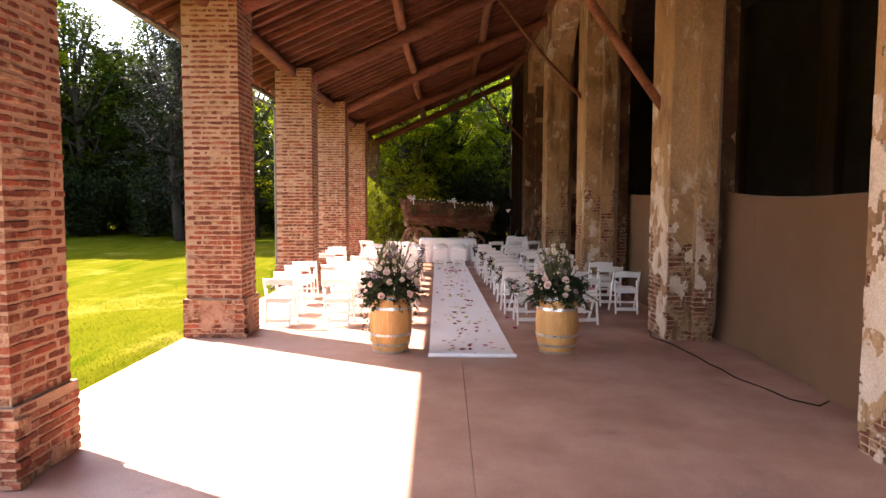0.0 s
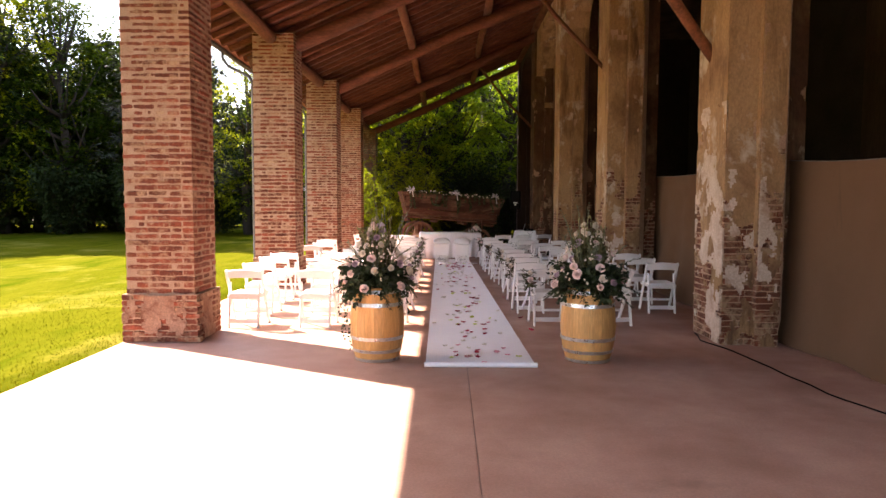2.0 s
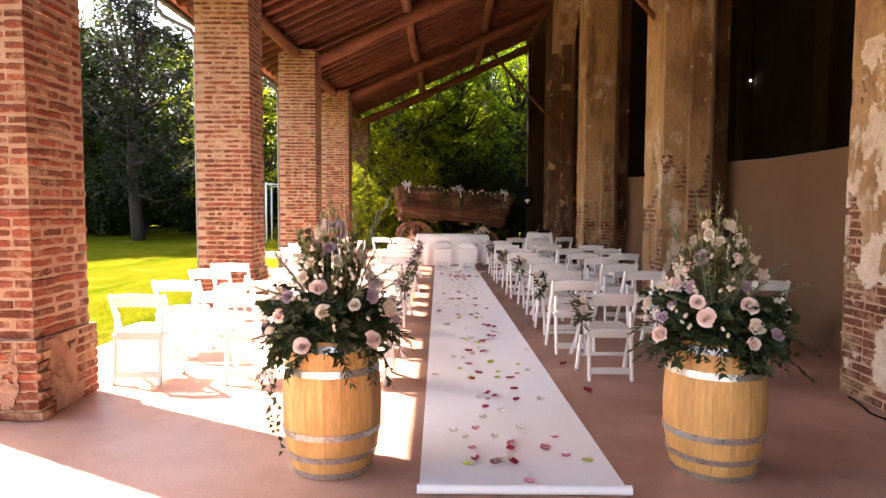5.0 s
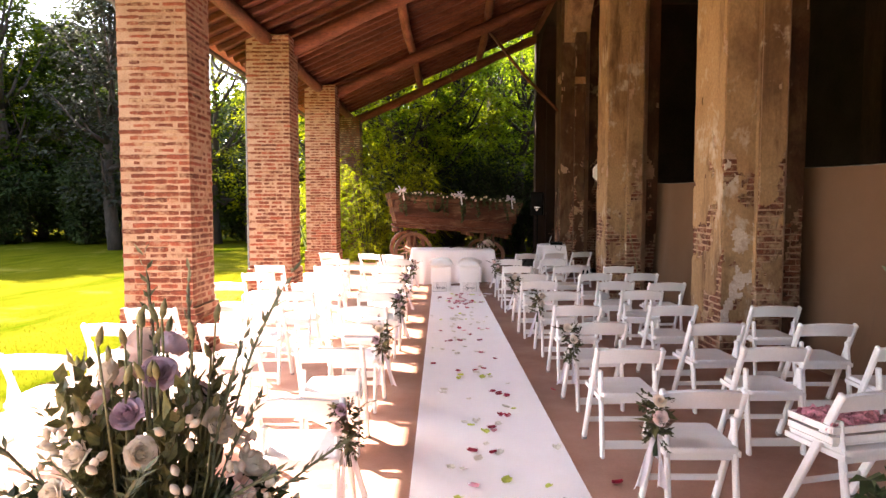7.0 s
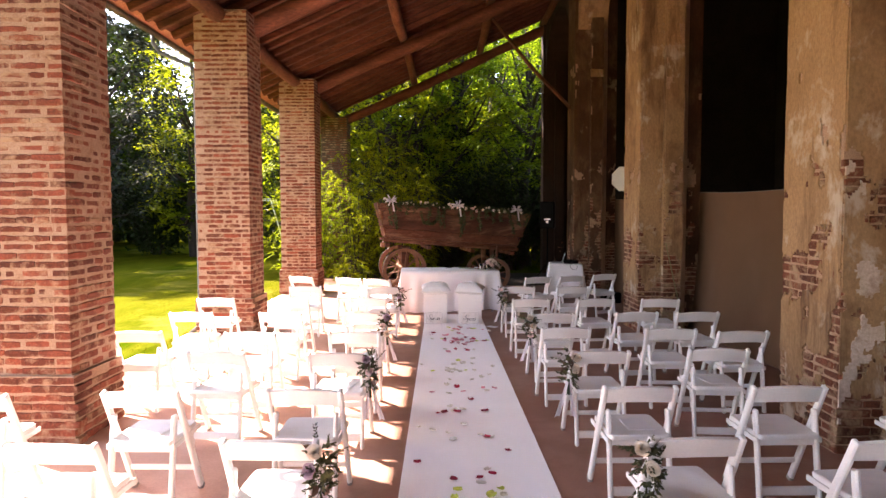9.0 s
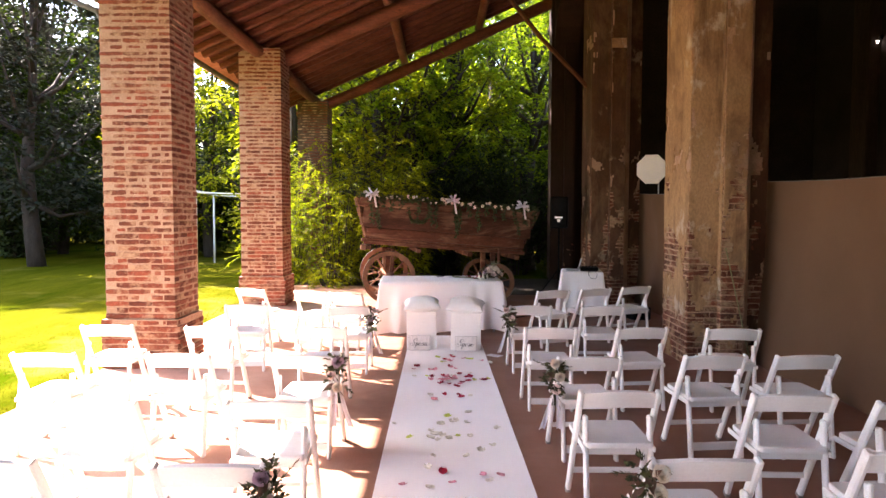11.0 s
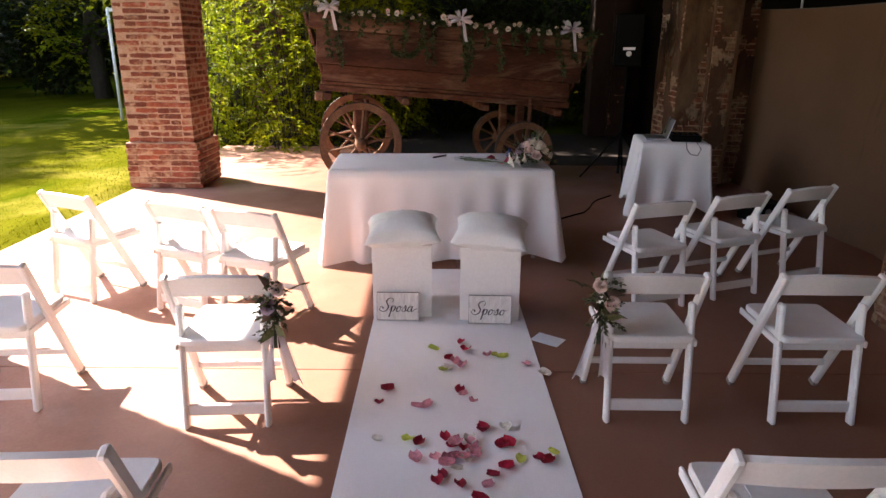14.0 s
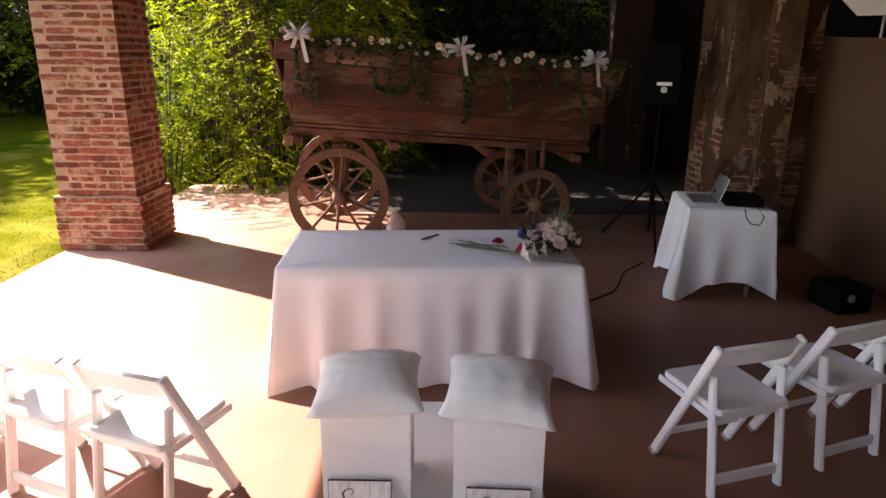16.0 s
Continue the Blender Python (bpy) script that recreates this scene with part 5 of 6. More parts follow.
part("wrap", Geo().grid(lambda u, v: (-0.05 + 0.3 * u, -0.07 + 0.14 * v, 0.004 + 0.004 * math.sin(9 * u + 4 * v)), 10, 6), M_PAPER, lil, "thin clear paper wrap")
solid("pen", Geo().tube([(0.30, 16.33, 0.732), (0.40, 16.45, 0.732)], 0.006, 8), M_BLACK, "black pen on the tablecloth", "pen")
solid("paper_sheet", Geo().box((0.62, 16.3, 0.729), (0.3, 0.22, 0.003), pose(0, 0, 0)), M_PAPER, "white document sheet on the tablecloth", "paper")
solid("ink_bottle", Geo().lathe([(0.022, 0), (0.028, 0.004), (0.028, 0.045), (0.012, 0.055), (0.012, 0.07)], 14, pose(0.93, 16.43, 0.726)), M_BLUE, "small dark blue glass bottle on the table", "bottle", smooth=True)
solid("red_rose_posy", rose_geo(0.035, 3), M_PET_RED, "single red rose head on the table", "flower", at=pose(0.77, 16.29, 0.735), smooth=True)

# ---- two box seats with cushions and signs ----
# pen strokes of a copperplate hand: points along each stroke, and how far the pen moves on
SCRIPT = {
    "S": ([((0.72, 0.72), (0.78, 0.9), (0.62, 1.05), (0.36, 1.0), (0.25, 0.8), (0.36, 0.6), (0.5, 0.42), (0.5, 0.18), (0.3, 0.02), (0.02, 0.03), (-0.16, 0.18), (-0.12, 0.36), (0.06, 0.36), (0.1, 0.22))], 0.72),
    "p": ([((-0.04, 0.12), (0.08, 0.46), (0.1, 0.2), (0.08, -0.12), (0.06, -0.4)), ((0.1, 0.2), (0.2, 0.42), (0.34, 0.4), (0.36, 0.18), (0.24, 0.02), (0.12, 0.1))], 0.5),
    "o": ([((0.24, 0.42), (0.08, 0.34), (0.03, 0.14), (0.14, 0.0), (0.29, 0.08), (0.33, 0.3), (0.22, 0.43), (0.3, 0.34), (0.5, 0.36))], 0.5),
    "s": ([((-0.04, 0.08), (0.1, 0.28), (0.18, 0.48), (0.26, 0.26), (0.24, 0.06), (0.08, 0.0), (0.02, 0.1)), ((0.2, 0.03), (0.34, 0.08), (0.42, 0.2))], 0.43),
    "a": ([((0.32, 0.36), (0.18, 0.43), (0.04, 0.28), (0.04, 0.08), (0.16, 0.0), (0.3, 0.16), (0.34, 0.42)), ((0.34, 0.42), (0.32, 0.12), (0.42, 0.0), (0.58, 0.16), (0.8, 0.24))], 0.6),
}


def pen_stroke(g, pts):
    """A flat inked line on a board: thick on the way down, a hairline on the way up."""
    pts = [Vector((a, b)) for a, b in pts]
    fine = []
    for i in range(len(pts) - 1):
        p0, p1, p2, p3 = pts[max(i - 1, 0)], pts[i], pts[i + 1], pts[min(i + 2, len(pts) - 1)]
        for k in range(6):
            t = k / 6
            fine.append(0.5 * (2 * p1 + (p2 - p0) * t + (2 * p0 - 5 * p1 + 4 * p2 - p3) * t * t + (3 * p1 - p0 - 3 * p2 + p3) * t ** 3))
    fine.append(pts[-1])
    vs = []
    for i, p in enumerate(fine):
        d = (fine[min(i + 1, len(fine) - 1)] - fine[max(i - 1, 0)]).normalized()
        w = 0.0015 + 0.0024 * max(0.0, -d.y) ** 1.5
        vs += [(p.x - d.y * w, y, p.y + d.x * w) for y in (-0.0074, -0.006)] + [(p.x + d.y * w, y, p.y - d.x * w) for y in (-0.006, -0.0074)]
    fs = [(4 * i + e, 4 * i + (e + 1) % 4, 4 * i + 4 + (e + 1) % 4, 4 * i + 4 + e) for i in range(len(fine) - 1) for e in range(4)]
    g.add(vs, fs)


BOXES = [(0.14, 14.90, 1.0, "Sposa"), (0.68, 14.86, -1.5, "Sposo")]
for k, (x, y, turn, word) in enumerate(BOXES):
    at = pose(x, y, 0.008, 0, 0, turn)
    bx = thing("box_seat", "white lacquered box seat on the runner", "stool", at, "box seats")
    for s in (-1, 1):
        part("side_panel", Geo().box((s * 0.169, 0, 0.225), (0.018, 0.322, 0.45), bevel=0.002), M_BOX, bx)
        part("panel", Geo().box((0, s * 0.171, 0.2245), (0.36, 0.018, 0.449), bevel=0.002), M_BOX, bx)
    part("lid", Geo().box((0, 0, 0.457), (0.364, 0.364, 0.016), bevel=0.003), M_BOX, bx)

    def cush(u, v, s):
        a, b = 2 * u - 1, 2 * v - 1
        edge = max(abs(a), abs(b))
        puff = (max(0.0, (1 - a * a)) * max(0.0, 1 - b * b)) ** 0.38
        wr = 0.01 * noise.noise(Vector((a * 4 + k * 3, b * 4, s))) + 0.009 * noise.noise(Vector((a * 9 + k * 5, b * 5, s + 7))) * edge
        return a * 0.228 * (1 - 0.10 * (1 - b * b) * abs(a)), b * 0.215 * (1 - 0.10 * (1 - a * a) * abs(b)), (0.112 if s > 0 else -0.065) * puff + wr * puff + 0.006 * math.sin(14 * a + 3 * k) * max(0.0, abs(b) - 0.55)

    g = Geo()
    for s in (1, -1):
        g.grid(lambda u, v: cush(u if s > 0 else 1 - u, v, s), 22, 22)
    solid("cushion", g, M_SATIN, "ivory satin cushion on a white box seat", "cushion", "seat cushions", smooth=True, at=at @ pose(0.0, -0.045, 0.516, 4 + 2 * k, (-2, 3)[k], (3, -5)[k]))
    sg = thing("name_sign", "whitewashed board sign lettered " + word + ", leaning on a box seat", "sign", pose(x - 0.022 + 0.018 * k, y - 0.232, 0.010, -9, 0, (0, -2)[k]), "seat signs")
    for q in range(3):
        part("board", Geo().box((-0.0855 + 0.0855 * q, 0, 0.087), (0.0838, 0.012, 0.172), bevel=0.002), M_SIGN, sg)
    for s in (-1, 1):
        part("border", Geo().box((s * 0.1275, -0.001, 0.087), (0.0016, 0.0125, 0.174)), M_IRON, sg)
        part("border", Geo().box((0, -0.001, 0.087 + s * 0.0858), (0.256, 0.0125, 0.0016)), M_IRON, sg)
    ink, pen = Geo(), -0.104
    for ch in word:
        strokes, step = SCRIPT[ch]
        for pts in strokes:
            pen_stroke(ink, [(pen + 0.074 * (px + 0.3 * pz), 0.054 + 0.08 * pz) for px, pz in pts])
        pen += 0.074 * step
    part("lettering", ink, M_INK, sg, "black cursive word " + word)

# ---- music corner ----
D_AT = pose(2.66, 17.62, 0, 0, 0, -8)
table_under("music_table", "small square table under a white cloth", 0.61, 0.66, 0.715, D_AT)
solid("music_tablecloth", draped(0.63, 0.68, 0.722, 0.0, 5.0, 0.05, 19, 0.14), M_LINEN, "white tablecloth on the small music table", "tablecloth", smooth=True, at=D_AT)
lap = thing("laptop", "open silver laptop on the music table", "laptop", pose(2.5, 17.62, 0.728, 0, 0, -98))
part("base", Geo().box((0, 0, 0.008), (0.3, 0.2, 0.014), bevel=0.004), M_ALU, lap)
part("screen", Geo().box((0, 0, 0), (0.3, 0.2, 0.006), pose(0, 0.125, 0.1, 72, 0, 0), bevel=0.002), M_ALU, lap, "closed aluminium screen back")
part("badge", Geo().lathe([(0.013, 0), (0.013, 0.001)], 14, pose(0, 0.127, 0.11, -108, 0, 0)), M_PAPER, lap, "pale round badge")
mix_t = thing("mixer", "black audio mixer on the music table", "mixer", pose(2.76, 17.52, 0.726, 0, 0, -10))
part("case", Geo().box((0, 0, 0.03), (0.28, 0.3, 0.06), bevel=0.006), M_BLACK, mix_t)
for i in range(5):
    for j in range(3):
        part("knob", Geo().lathe([(0.008, 0), (0.007, 0.014)], 8, pose(-0.1 + 0.05 * i, -0.1 + 0.07 * j, 0.06)), M_BLACK, mix_t)
wire = Geo()
wire.tube([(2.7, 17.28, 0.73), (2.69, 17.22, 0.68), (2.73, 17.215, 0.63), (2.80, 17.22, 0.62), (2.83, 17.23, 0.68), (2.80, 17.28, 0.735)], 0.004, 5)
solid("hanging_cable", wire, M_BLACK, "thin black cable looped over the cloth", "cable")
sp = thing("loudspeaker", "black loudspeaker with a white badge", "speaker", pose(2.5, 18.92, 1.38, 0, 0, -12))
part("cabinet", Geo().box((0, 0, 0.29), (0.32, 0.30, 0.58), bevel=0.02), M_BLACK, sp)
part("grille", Geo().box((0, -0.152, 0.31), (0.27, 0.006, 0.46), bevel=0.002), M_BLACK, sp, "dark perforated grille")
part("badge", Geo().box((0, -0.158, 0.2), (0.135, 0.004, 0.03)), M_PAPER, sp, "white badge")
part("emblem", Geo().lathe([(0.03, 0), (0.03, 0.004)], 18, pose(0, -0.155, 0.145, 90, 0, 0)), M_ALU, sp, "grey round emblem")
st = thing("speaker_stand", "black tripod speaker stand", "stand", pose(2.5, 18.92, 0))
part("pole", Geo().tube([(0, 0, 0.12), (0, 0, 1.38)], 0.018, 10), M_BLACK, st)
for k in range(3):
    a = k * 2.094 + 0.4
    part("leg", Geo().tube([(0, 0, 0.62), (0.5 * math.cos(a), 0.5 * math.sin(a), 0.012)], 0.012, 8), M_BLACK, st)
sub = thing("subwoofer", "low black speaker box on the floor", "speaker", pose(3.45, 17.15, 0, 0, 0, 12))
part("cabinet", Geo().box((0, 0, 0.1), (0.3, 0.32, 0.2), bevel=0.015), M_BLACK, sub)
part("port", Geo().lathe([(0.03, 0), (0.03, 0.01)], 14, pose(-0.05, -0.16, 0.13, 90, 0, 0)), M_ALU, sub, "grey round port")
for pts, lab in ((((3.2, 5.2, 0.006), (3.12, 4.8, 0.006), (3.25, 4.14, 0.006), (3.34, 2.71, 0.006), (3.52, 1.92, 0.006), (3.67, 1.72, 0.006), (3.9, 1.9, 0.006)), "black cable along the floor by the pillars"),
                 (((2.25, 18.2, 0.006), (2.2, 18.13, 0.006), (2.05, 17.95, 0.006), (1.96, 17.8, 0.006), (1.8, 17.4, 0.006), (1.57, 17.19, 0.006), (1.3, 16.9, 0.006)), "black cable on the floor behind the table")):
    c = Geo()
    fine_pts = []
    for a, b in zip(pts[:-1], pts[1:]):
        for k in range(5):
            q = Vector(a).lerp(Vector(b), k / 5)
            fine_pts.append(q + Vector((0.012 * math.sin(q.y * 9), 0, 0)))
    c.tube(fine_pts, 0.007, 6)
    solid("floor_cable", c, M_BLACK, lab, "cable", smooth=True)

solid("cane", Geo().tube([(3.36, 13.72, 1.3), (3.62, 13.6, 0.005)], 0.006, 6), M_STALK, "thin pale cane leaning on a pillar", "cane")
# white octagonal panel on a thin pole behind the screen
oc = thing("octagon_panel", "white octagonal panel on a thin pole behind the canvas", "sign", pose(4.12, 18.3, 0))
part("panel", Geo().lathe([(0.262, -0.012), (0.27, -0.006), (0.27, 0.006), (0.262, 0.012)], 8, pose(-0.14, -0.02, 2.42, 90, 22.5, -28)), M_DISC, oc)
part("pole", Geo().tube([(0.0, 0.03, 0), (0.0, 0.03, 2.5)], 0.012, 8), M_ALU, oc)
solid("paper_leaflet", Geo().box((0, 0, 0.004), (0.17, 0.12, 0.002), pose(1.0, 14.42, 0, 0, 0, -35)), M_PAPER, "white folded leaflet lying on the floor", "paper")
r = random.Random(44)
for i in (7, 3, 12, 28, 36, 31, 40):
    x, y, turn = CHAIRS[i]
    solid("booklet", Geo().box((0, 0, 0.0), (0.15, 0.21, 0.004), pose(x + 0.02, y + 0.19, 0.4265, 0, 0, turn + r.uniform(-20, 20))), M_PAPER, "white ceremony booklet on a chair seat", "booklet", "booklets")
cr = thing("petal_crate", "white slatted crate full of petals on a chair", "crate", pose(2.33, 5.79, 0.426, 0, 0, 14))
part("bottom_board", Geo().box((0, 0, 0.008), (0.40, 0.28, 0.01)), M_BOX, cr)
for s in (-1, 1):
    for z in (0.035, 0.085):
        part("slat", Geo().box((0, s * 0.143, z), (0.41, 0.01, 0.036), bevel=0.002), M_BOX, cr)
        part("slat", Geo().box((s * 0.2, 0, z), (0.01, 0.275, 0.036), bevel=0.002), M_BOX, cr)
g = Geo()
pm = PET["pink"][0]
for k in range(140):
    m = pose(r.uniform(-0.18, 0.18), r.uniform(-0.12, 0.12), 0.075 + r.uniform(0, 0.03), r.uniform(-60, 60), r.uniform(-60, 60), r.uniform(0, 360))
    g.add([v.co for v in pm.vertices], [tuple(p.vertices) for p in pm.polygons], m)
pp = part("petals", g, M_PET_PINK, cr, "heap of pink and white petals")
pp["kind"] = "stuff"

# small pale bag left on the floor behind the ceremony table
def crumpled(u, v):
    a = 2 * math.pi * u
    wide = (0.075 + 0.025 * math.sin(math.pi * min(1.0, v * 1.3))) * (1 - 0.75 * max(0.0, v - 0.72) / 0.28)
    k = 1 + 0.22 * noise.noise(Vector((2.2 * math.cos(a), 2.2 * math.sin(a), 5 * v)))
    return (wide * k * math.cos(a), 0.7 * wide * k * math.sin(a), 0.003 + 0.26 * v)


solid("paper_bag", Geo().grid(crumpled, 28, 16, wrap=True), M_LINEN, "small crumpled pale bag on the floor by the cart wheel", "bag", at=pose(-0.08, 19.0, 0, 0, 0, 20), smooth=True)

# ---- old hay cart ----
C_AT = pose(0.43, 18.86, 0, 0, 0, 9.5)
cart = thing("hay_cart", "old weathered wooden hay cart with spoked wheels", "cart", C_AT)
r = random.Random(8)
LEAN_C = 4.4


def body_at(x, y, z, rx=0, ry=0, rz=0):
    return pose(0, 0, 1.08, 0, LEAN_C, 0) @ pose(x, y, z, rx, ry, rz)


for side, yy, out in ((0, 0.0, -1), (1, 1.25, 1)):
    z = 0.02
    for k, hgt in enumerate((0.19, 0.37, 0.17)):
        ln2 = 2.92 + 0.17 * k
        lean = out * 0.176 * (z + hgt / 2)
        g = Geo().box((0, 0, 0), (ln2, 0.035, hgt - 0.006), body_at(0.0, yy + lean - out * 0.02, z + hgt / 2, out * 10, 0, r.uniform(-0.3, 0.3)), bevel=0.008, wob=0.004, rnd=r)
        part("side_board", g, M_CART, cart)
        z += hgt
    for x in (-1.45, -0.55, 0.45, 1.4):
        part("side_post", Geo().box((0, 0, 0), (0.06, 0.05, 0.8), body_at(x, yy - out * 0.075, 0.40, out * 10, 0, 0), bevel=0.006), M_CART, cart)
for x, s in ((-1.48, -1), (1.48, 1)):
    z = 0.02
    for k, hgt in enumerate((0.2, 0.17, 0.19, 0.17)):
        part("end_board", Geo().box((0, 0, 0), (0.035, 1.24 + 0.06 * k, hgt - 0.006), body_at(x + s * 0.06 * k, 0.62, z + hgt / 2, 0, s * 18, 0), bevel=0.008, wob=0.004, rnd=r), M_CART, cart)
        z += hgt
for k in range(6):
    part("floor_board", Geo().box((0, 0.1 + 0.21 * k, 0), (2.9, 0.2, 0.03), body_at(0, 0, 0.0), bevel=0.004), M_CART, cart)
for y in (0.08, 1.16):
    part("long_beam", Geo().box((0, y, 0), (3.0, 0.09, 0.07), body_at(0, 0, -0.06), bevel=0.01), M_CART, cart)
for x in (-1.4, -0.5, 0.45, 1.35):
    part("cross_beam", Geo().box((x, 0.62, 0), (0.09, 1.3, 0.08), body_at(0, 0, -0.15), bevel=0.01), M_CART, cart)
part("tow_block", Geo().box((-1.5, 0.1, 0), (0.1, 0.12, 0.1), body_at(0, 0, -0.16), bevel=0.01), M_WHEEL, cart)


def cart_wheel(x, y, rad, n):
    hub = (x, y, rad + 0.012)
    rim = Geo()
    rim.lathe([(rad - 0.085, -0.03), (rad - 0.008, -0.034), (rad - 0.008, 0.034), (rad - 0.085, 0.03), (rad - 0.085, -0.03)], 40, caps=False)
    ob = part("wheel", Geo().add(rim.v, rim.f, Matrix.Translation(hub) @ pose(0, 0, 0, 90, 0, 0)), M_WHEEL, cart, "wooden spoked cart wheel with an iron tyre")
    tyre = Geo().lathe([(rad - 0.008, -0.036), (rad, -0.036), (rad, 0.036), (rad - 0.008, 0.036)], 40, caps=False)
    part("tyre", Geo().add(tyre.v, tyre.f, Matrix.Translation(hub) @ pose(0, 0, 0, 90, 0, 0)), M_IRON, ob, "worn iron tyre")
    hb = Geo().lathe([(0.03, -0.13), (0.05, -0.12), (0.065, -0.05), (0.085, 0.0), (0.065, 0.06), (0.05, 0.12)], 16)
    part("hub", Geo().add(hb.v, hb.f, Matrix.Translation(hub) @ pose(0, 0, 0, 90, 0, 0)), M_WHEEL, ob, smooth=True)
    for k in range(n):
        a = 2 * math.pi * k / n + 0.2
        c, s = math.cos(a), math.sin(a)
        part("spoke", Geo().tube([(hub[0] + 0.06 * c, y, hub[2] + 0.06 * s), (hub[0] + 0.5 * rad * c, y, hub[2] + 0.5 * rad * s), (hub[0] + (rad - 0.06) * c, y, hub[2] + (rad - 0.06) * s)], [0.022, 0.015, 0.017], 6), M_WHEEL, ob)


for x, rad, n in ((-1.05, 0.48, 10), (0.92, 0.36, 10)):
    for y in (-0.04, 1.3):
        cart_wheel(x, y, rad, n)
    part("axle", Geo().box((x, 0.63, rad + 0.012), (0.09, 1.3, 0.09), bevel=0.01), M_CART, cart)
    for y in (0.2, 1.05):
        part("bolster", Geo().box((x, y, (rad + 0.96) / 2 + 0.02), (0.1, 0.09, 0.97 - rad), bevel=0.01), M_CART, cart)
    part("king_pin", Geo().tube([(x + 0.06, 0.02, rad + 0.02), (x + 0.08, 0.02, 1.0)], 0.028, 8), M_CART, cart)

gar = thing("garland", "ivy and rose garland along the top of the cart", "garland", C_AT)


def rail(q, off=0.0):
    return (body_at(-1.66 + 3.3 * q, -0.17, 0.755 + off)).translation


g, vine = Geo(), []
for k in range(240):
    q = k / 239
    p = rail(q, 0.02 * math.sin(q * 40))
    vine.append(p)
    for e in range(5):
        d = rand_dir(r)
        d.z = abs(d.z) * 0.8 - 0.35
        g.leaf(p + rand_dir(r) * 0.045, d, rand_dir(r), r.uniform(0.035, 0.07), r.uniform(0.02, 0.04))
g.tube(vine, 0.008, 5)
part("vine", g, M_IVY, gar, "dark ivy leaves")
for q0, ln in ((0.06, 0.45), (0.10, 0.55), (0.13, 0.14), (0.18, 0.2), (0.23, 0.15), (0.33, 0.3), (0.38, 0.42), (0.42, 0.4), (0.52, 0.5), (0.53, 0.62), (0.55, 0.42), (0.6, 0.2), (0.65, 0.45), (0.7, 0.15), (0.75, 0.25), (0.80, 0.2), (0.86, 0.5), (0.92, 0.3), (0.97, 0.25)):
    tr = Geo()
    p = rail(q0, -0.02) + Vector((0, -0.02, 0))
    for k in range(int(ln * 45)):
        p = p + Vector((r.gauss(0, 0.008), r.gauss(0, 0.002), -0.022))
        for e in range(3):
            d = rand_dir(r)
            d.y = -abs(d.y) * 0.5
            tr.leaf(p + rand_dir(r) * 0.012, d, rand_dir(r), r.uniform(0.04, 0.07), r.uniform(0.028, 0.045))
    part("hanging_ivy", tr, M_IVY, gar)
sw = Geo()
for k in range(70):
    q = k / 69
    p = rail(0.27 + 0.12 * q, -0.02 - 0.36 * (1 - (2 * q - 1) ** 4) ** 0.5) + Vector((0, -0.03, 0))
    for e in range(5):
        sw.leaf(p + rand_dir(r) * 0.015, rand_dir(r) + Vector((0, -0.3, -0.3)), rand_dir(r), r.uniform(0.03, 0.055), 0.026)
part("ivy_swag", sw, M_IVY, gar, "looped ivy swag")
for k in range(40):
    q = 0.04 + 0.94 * (k + r.uniform(-0.9, 0.9)) / 40
    rose(r.choice(("pink", "cream", "cream")), rail(q, 0.02 + r.uniform(-0.06, 0.05)) + Vector((0, -0.03, 0)), (r.uniform(-0.7, 0.7), -1, r.uniform(-0.1, 1.0)), r.uniform(0.017, 0.036), gar, r)


def bow(q):
    ob = thing("tulle_bow", "white tulle bow tied on the cart rail", "bow", C_AT @ Matrix.Translation(rail(q, 0.05) + Vector((0, -0.05, 0))), "cart bows")
    for way in (-18, 14, 60, 118, 165, 203):
        a = math.radians(way + r.uniform(-10, 10))
        ln2, wd = r.uniform(0.09, 0.14), r.uniform(0.15, 0.22)
        g = Geo().grid(lambda u, v: (math.cos(a) * ln2 * math.sin(math.pi * v * 0.9), -0.05 * math.sin(2 * math.pi * v) + (u - 0.5) * wd * (0.2 + math.sin(math.pi * v)), math.sin(a) * ln2 * math.sin(math.pi * v * 0.9) * 0.85 + 0.02 * math.sin(9 * u)), 6, 12)
        part("loop", g, M_TULLE, ob, smooth=True)
    for s in ((-1, 1) if q < 0.2 else (1,)):
        part("tail", Geo().grid(lambda u, v: (s * (0.02 + 0.04 * v) + (u - 0.5) * 0.035, -0.03 - 0.01 * math.sin(6 * v), -0.02 - (0.1 + 0.12 * (s > 0)) * v), 4, 10), M_TULLE, ob, smooth=True)


for q in (0.075, 0.51, 0.9):
    bow(q)

# ---- football goal on the lawn ----
gl = thing("football_goal", "small white tubular football goal on the lawn", "goal", Matrix())
A, B = Vector((-6.65, 25.35, -0.03)), Vector((-7.35, 28.75, -0.03))
for p in (A, B):
    part("post", Geo().tube([p, p + Vector((0.0, 0, 2.28))], 0.034, 10), M_GOAL, gl, smooth=True)
    part("back_stay", Geo().tube([p + Vector((0, 0, 2.25)), p + Vector((1.3, 0.2, 2.2)), p + Vector((1.9, 0.3, 0.0))], 0.022, 8), M_GOAL, gl, smooth=True)
part("crossbar", Geo().tube([A + Vector((0, 0, 2.28)), B + Vector((0, 0, 2.28))], 0.034, 10), M_GOAL, gl, smooth=True)


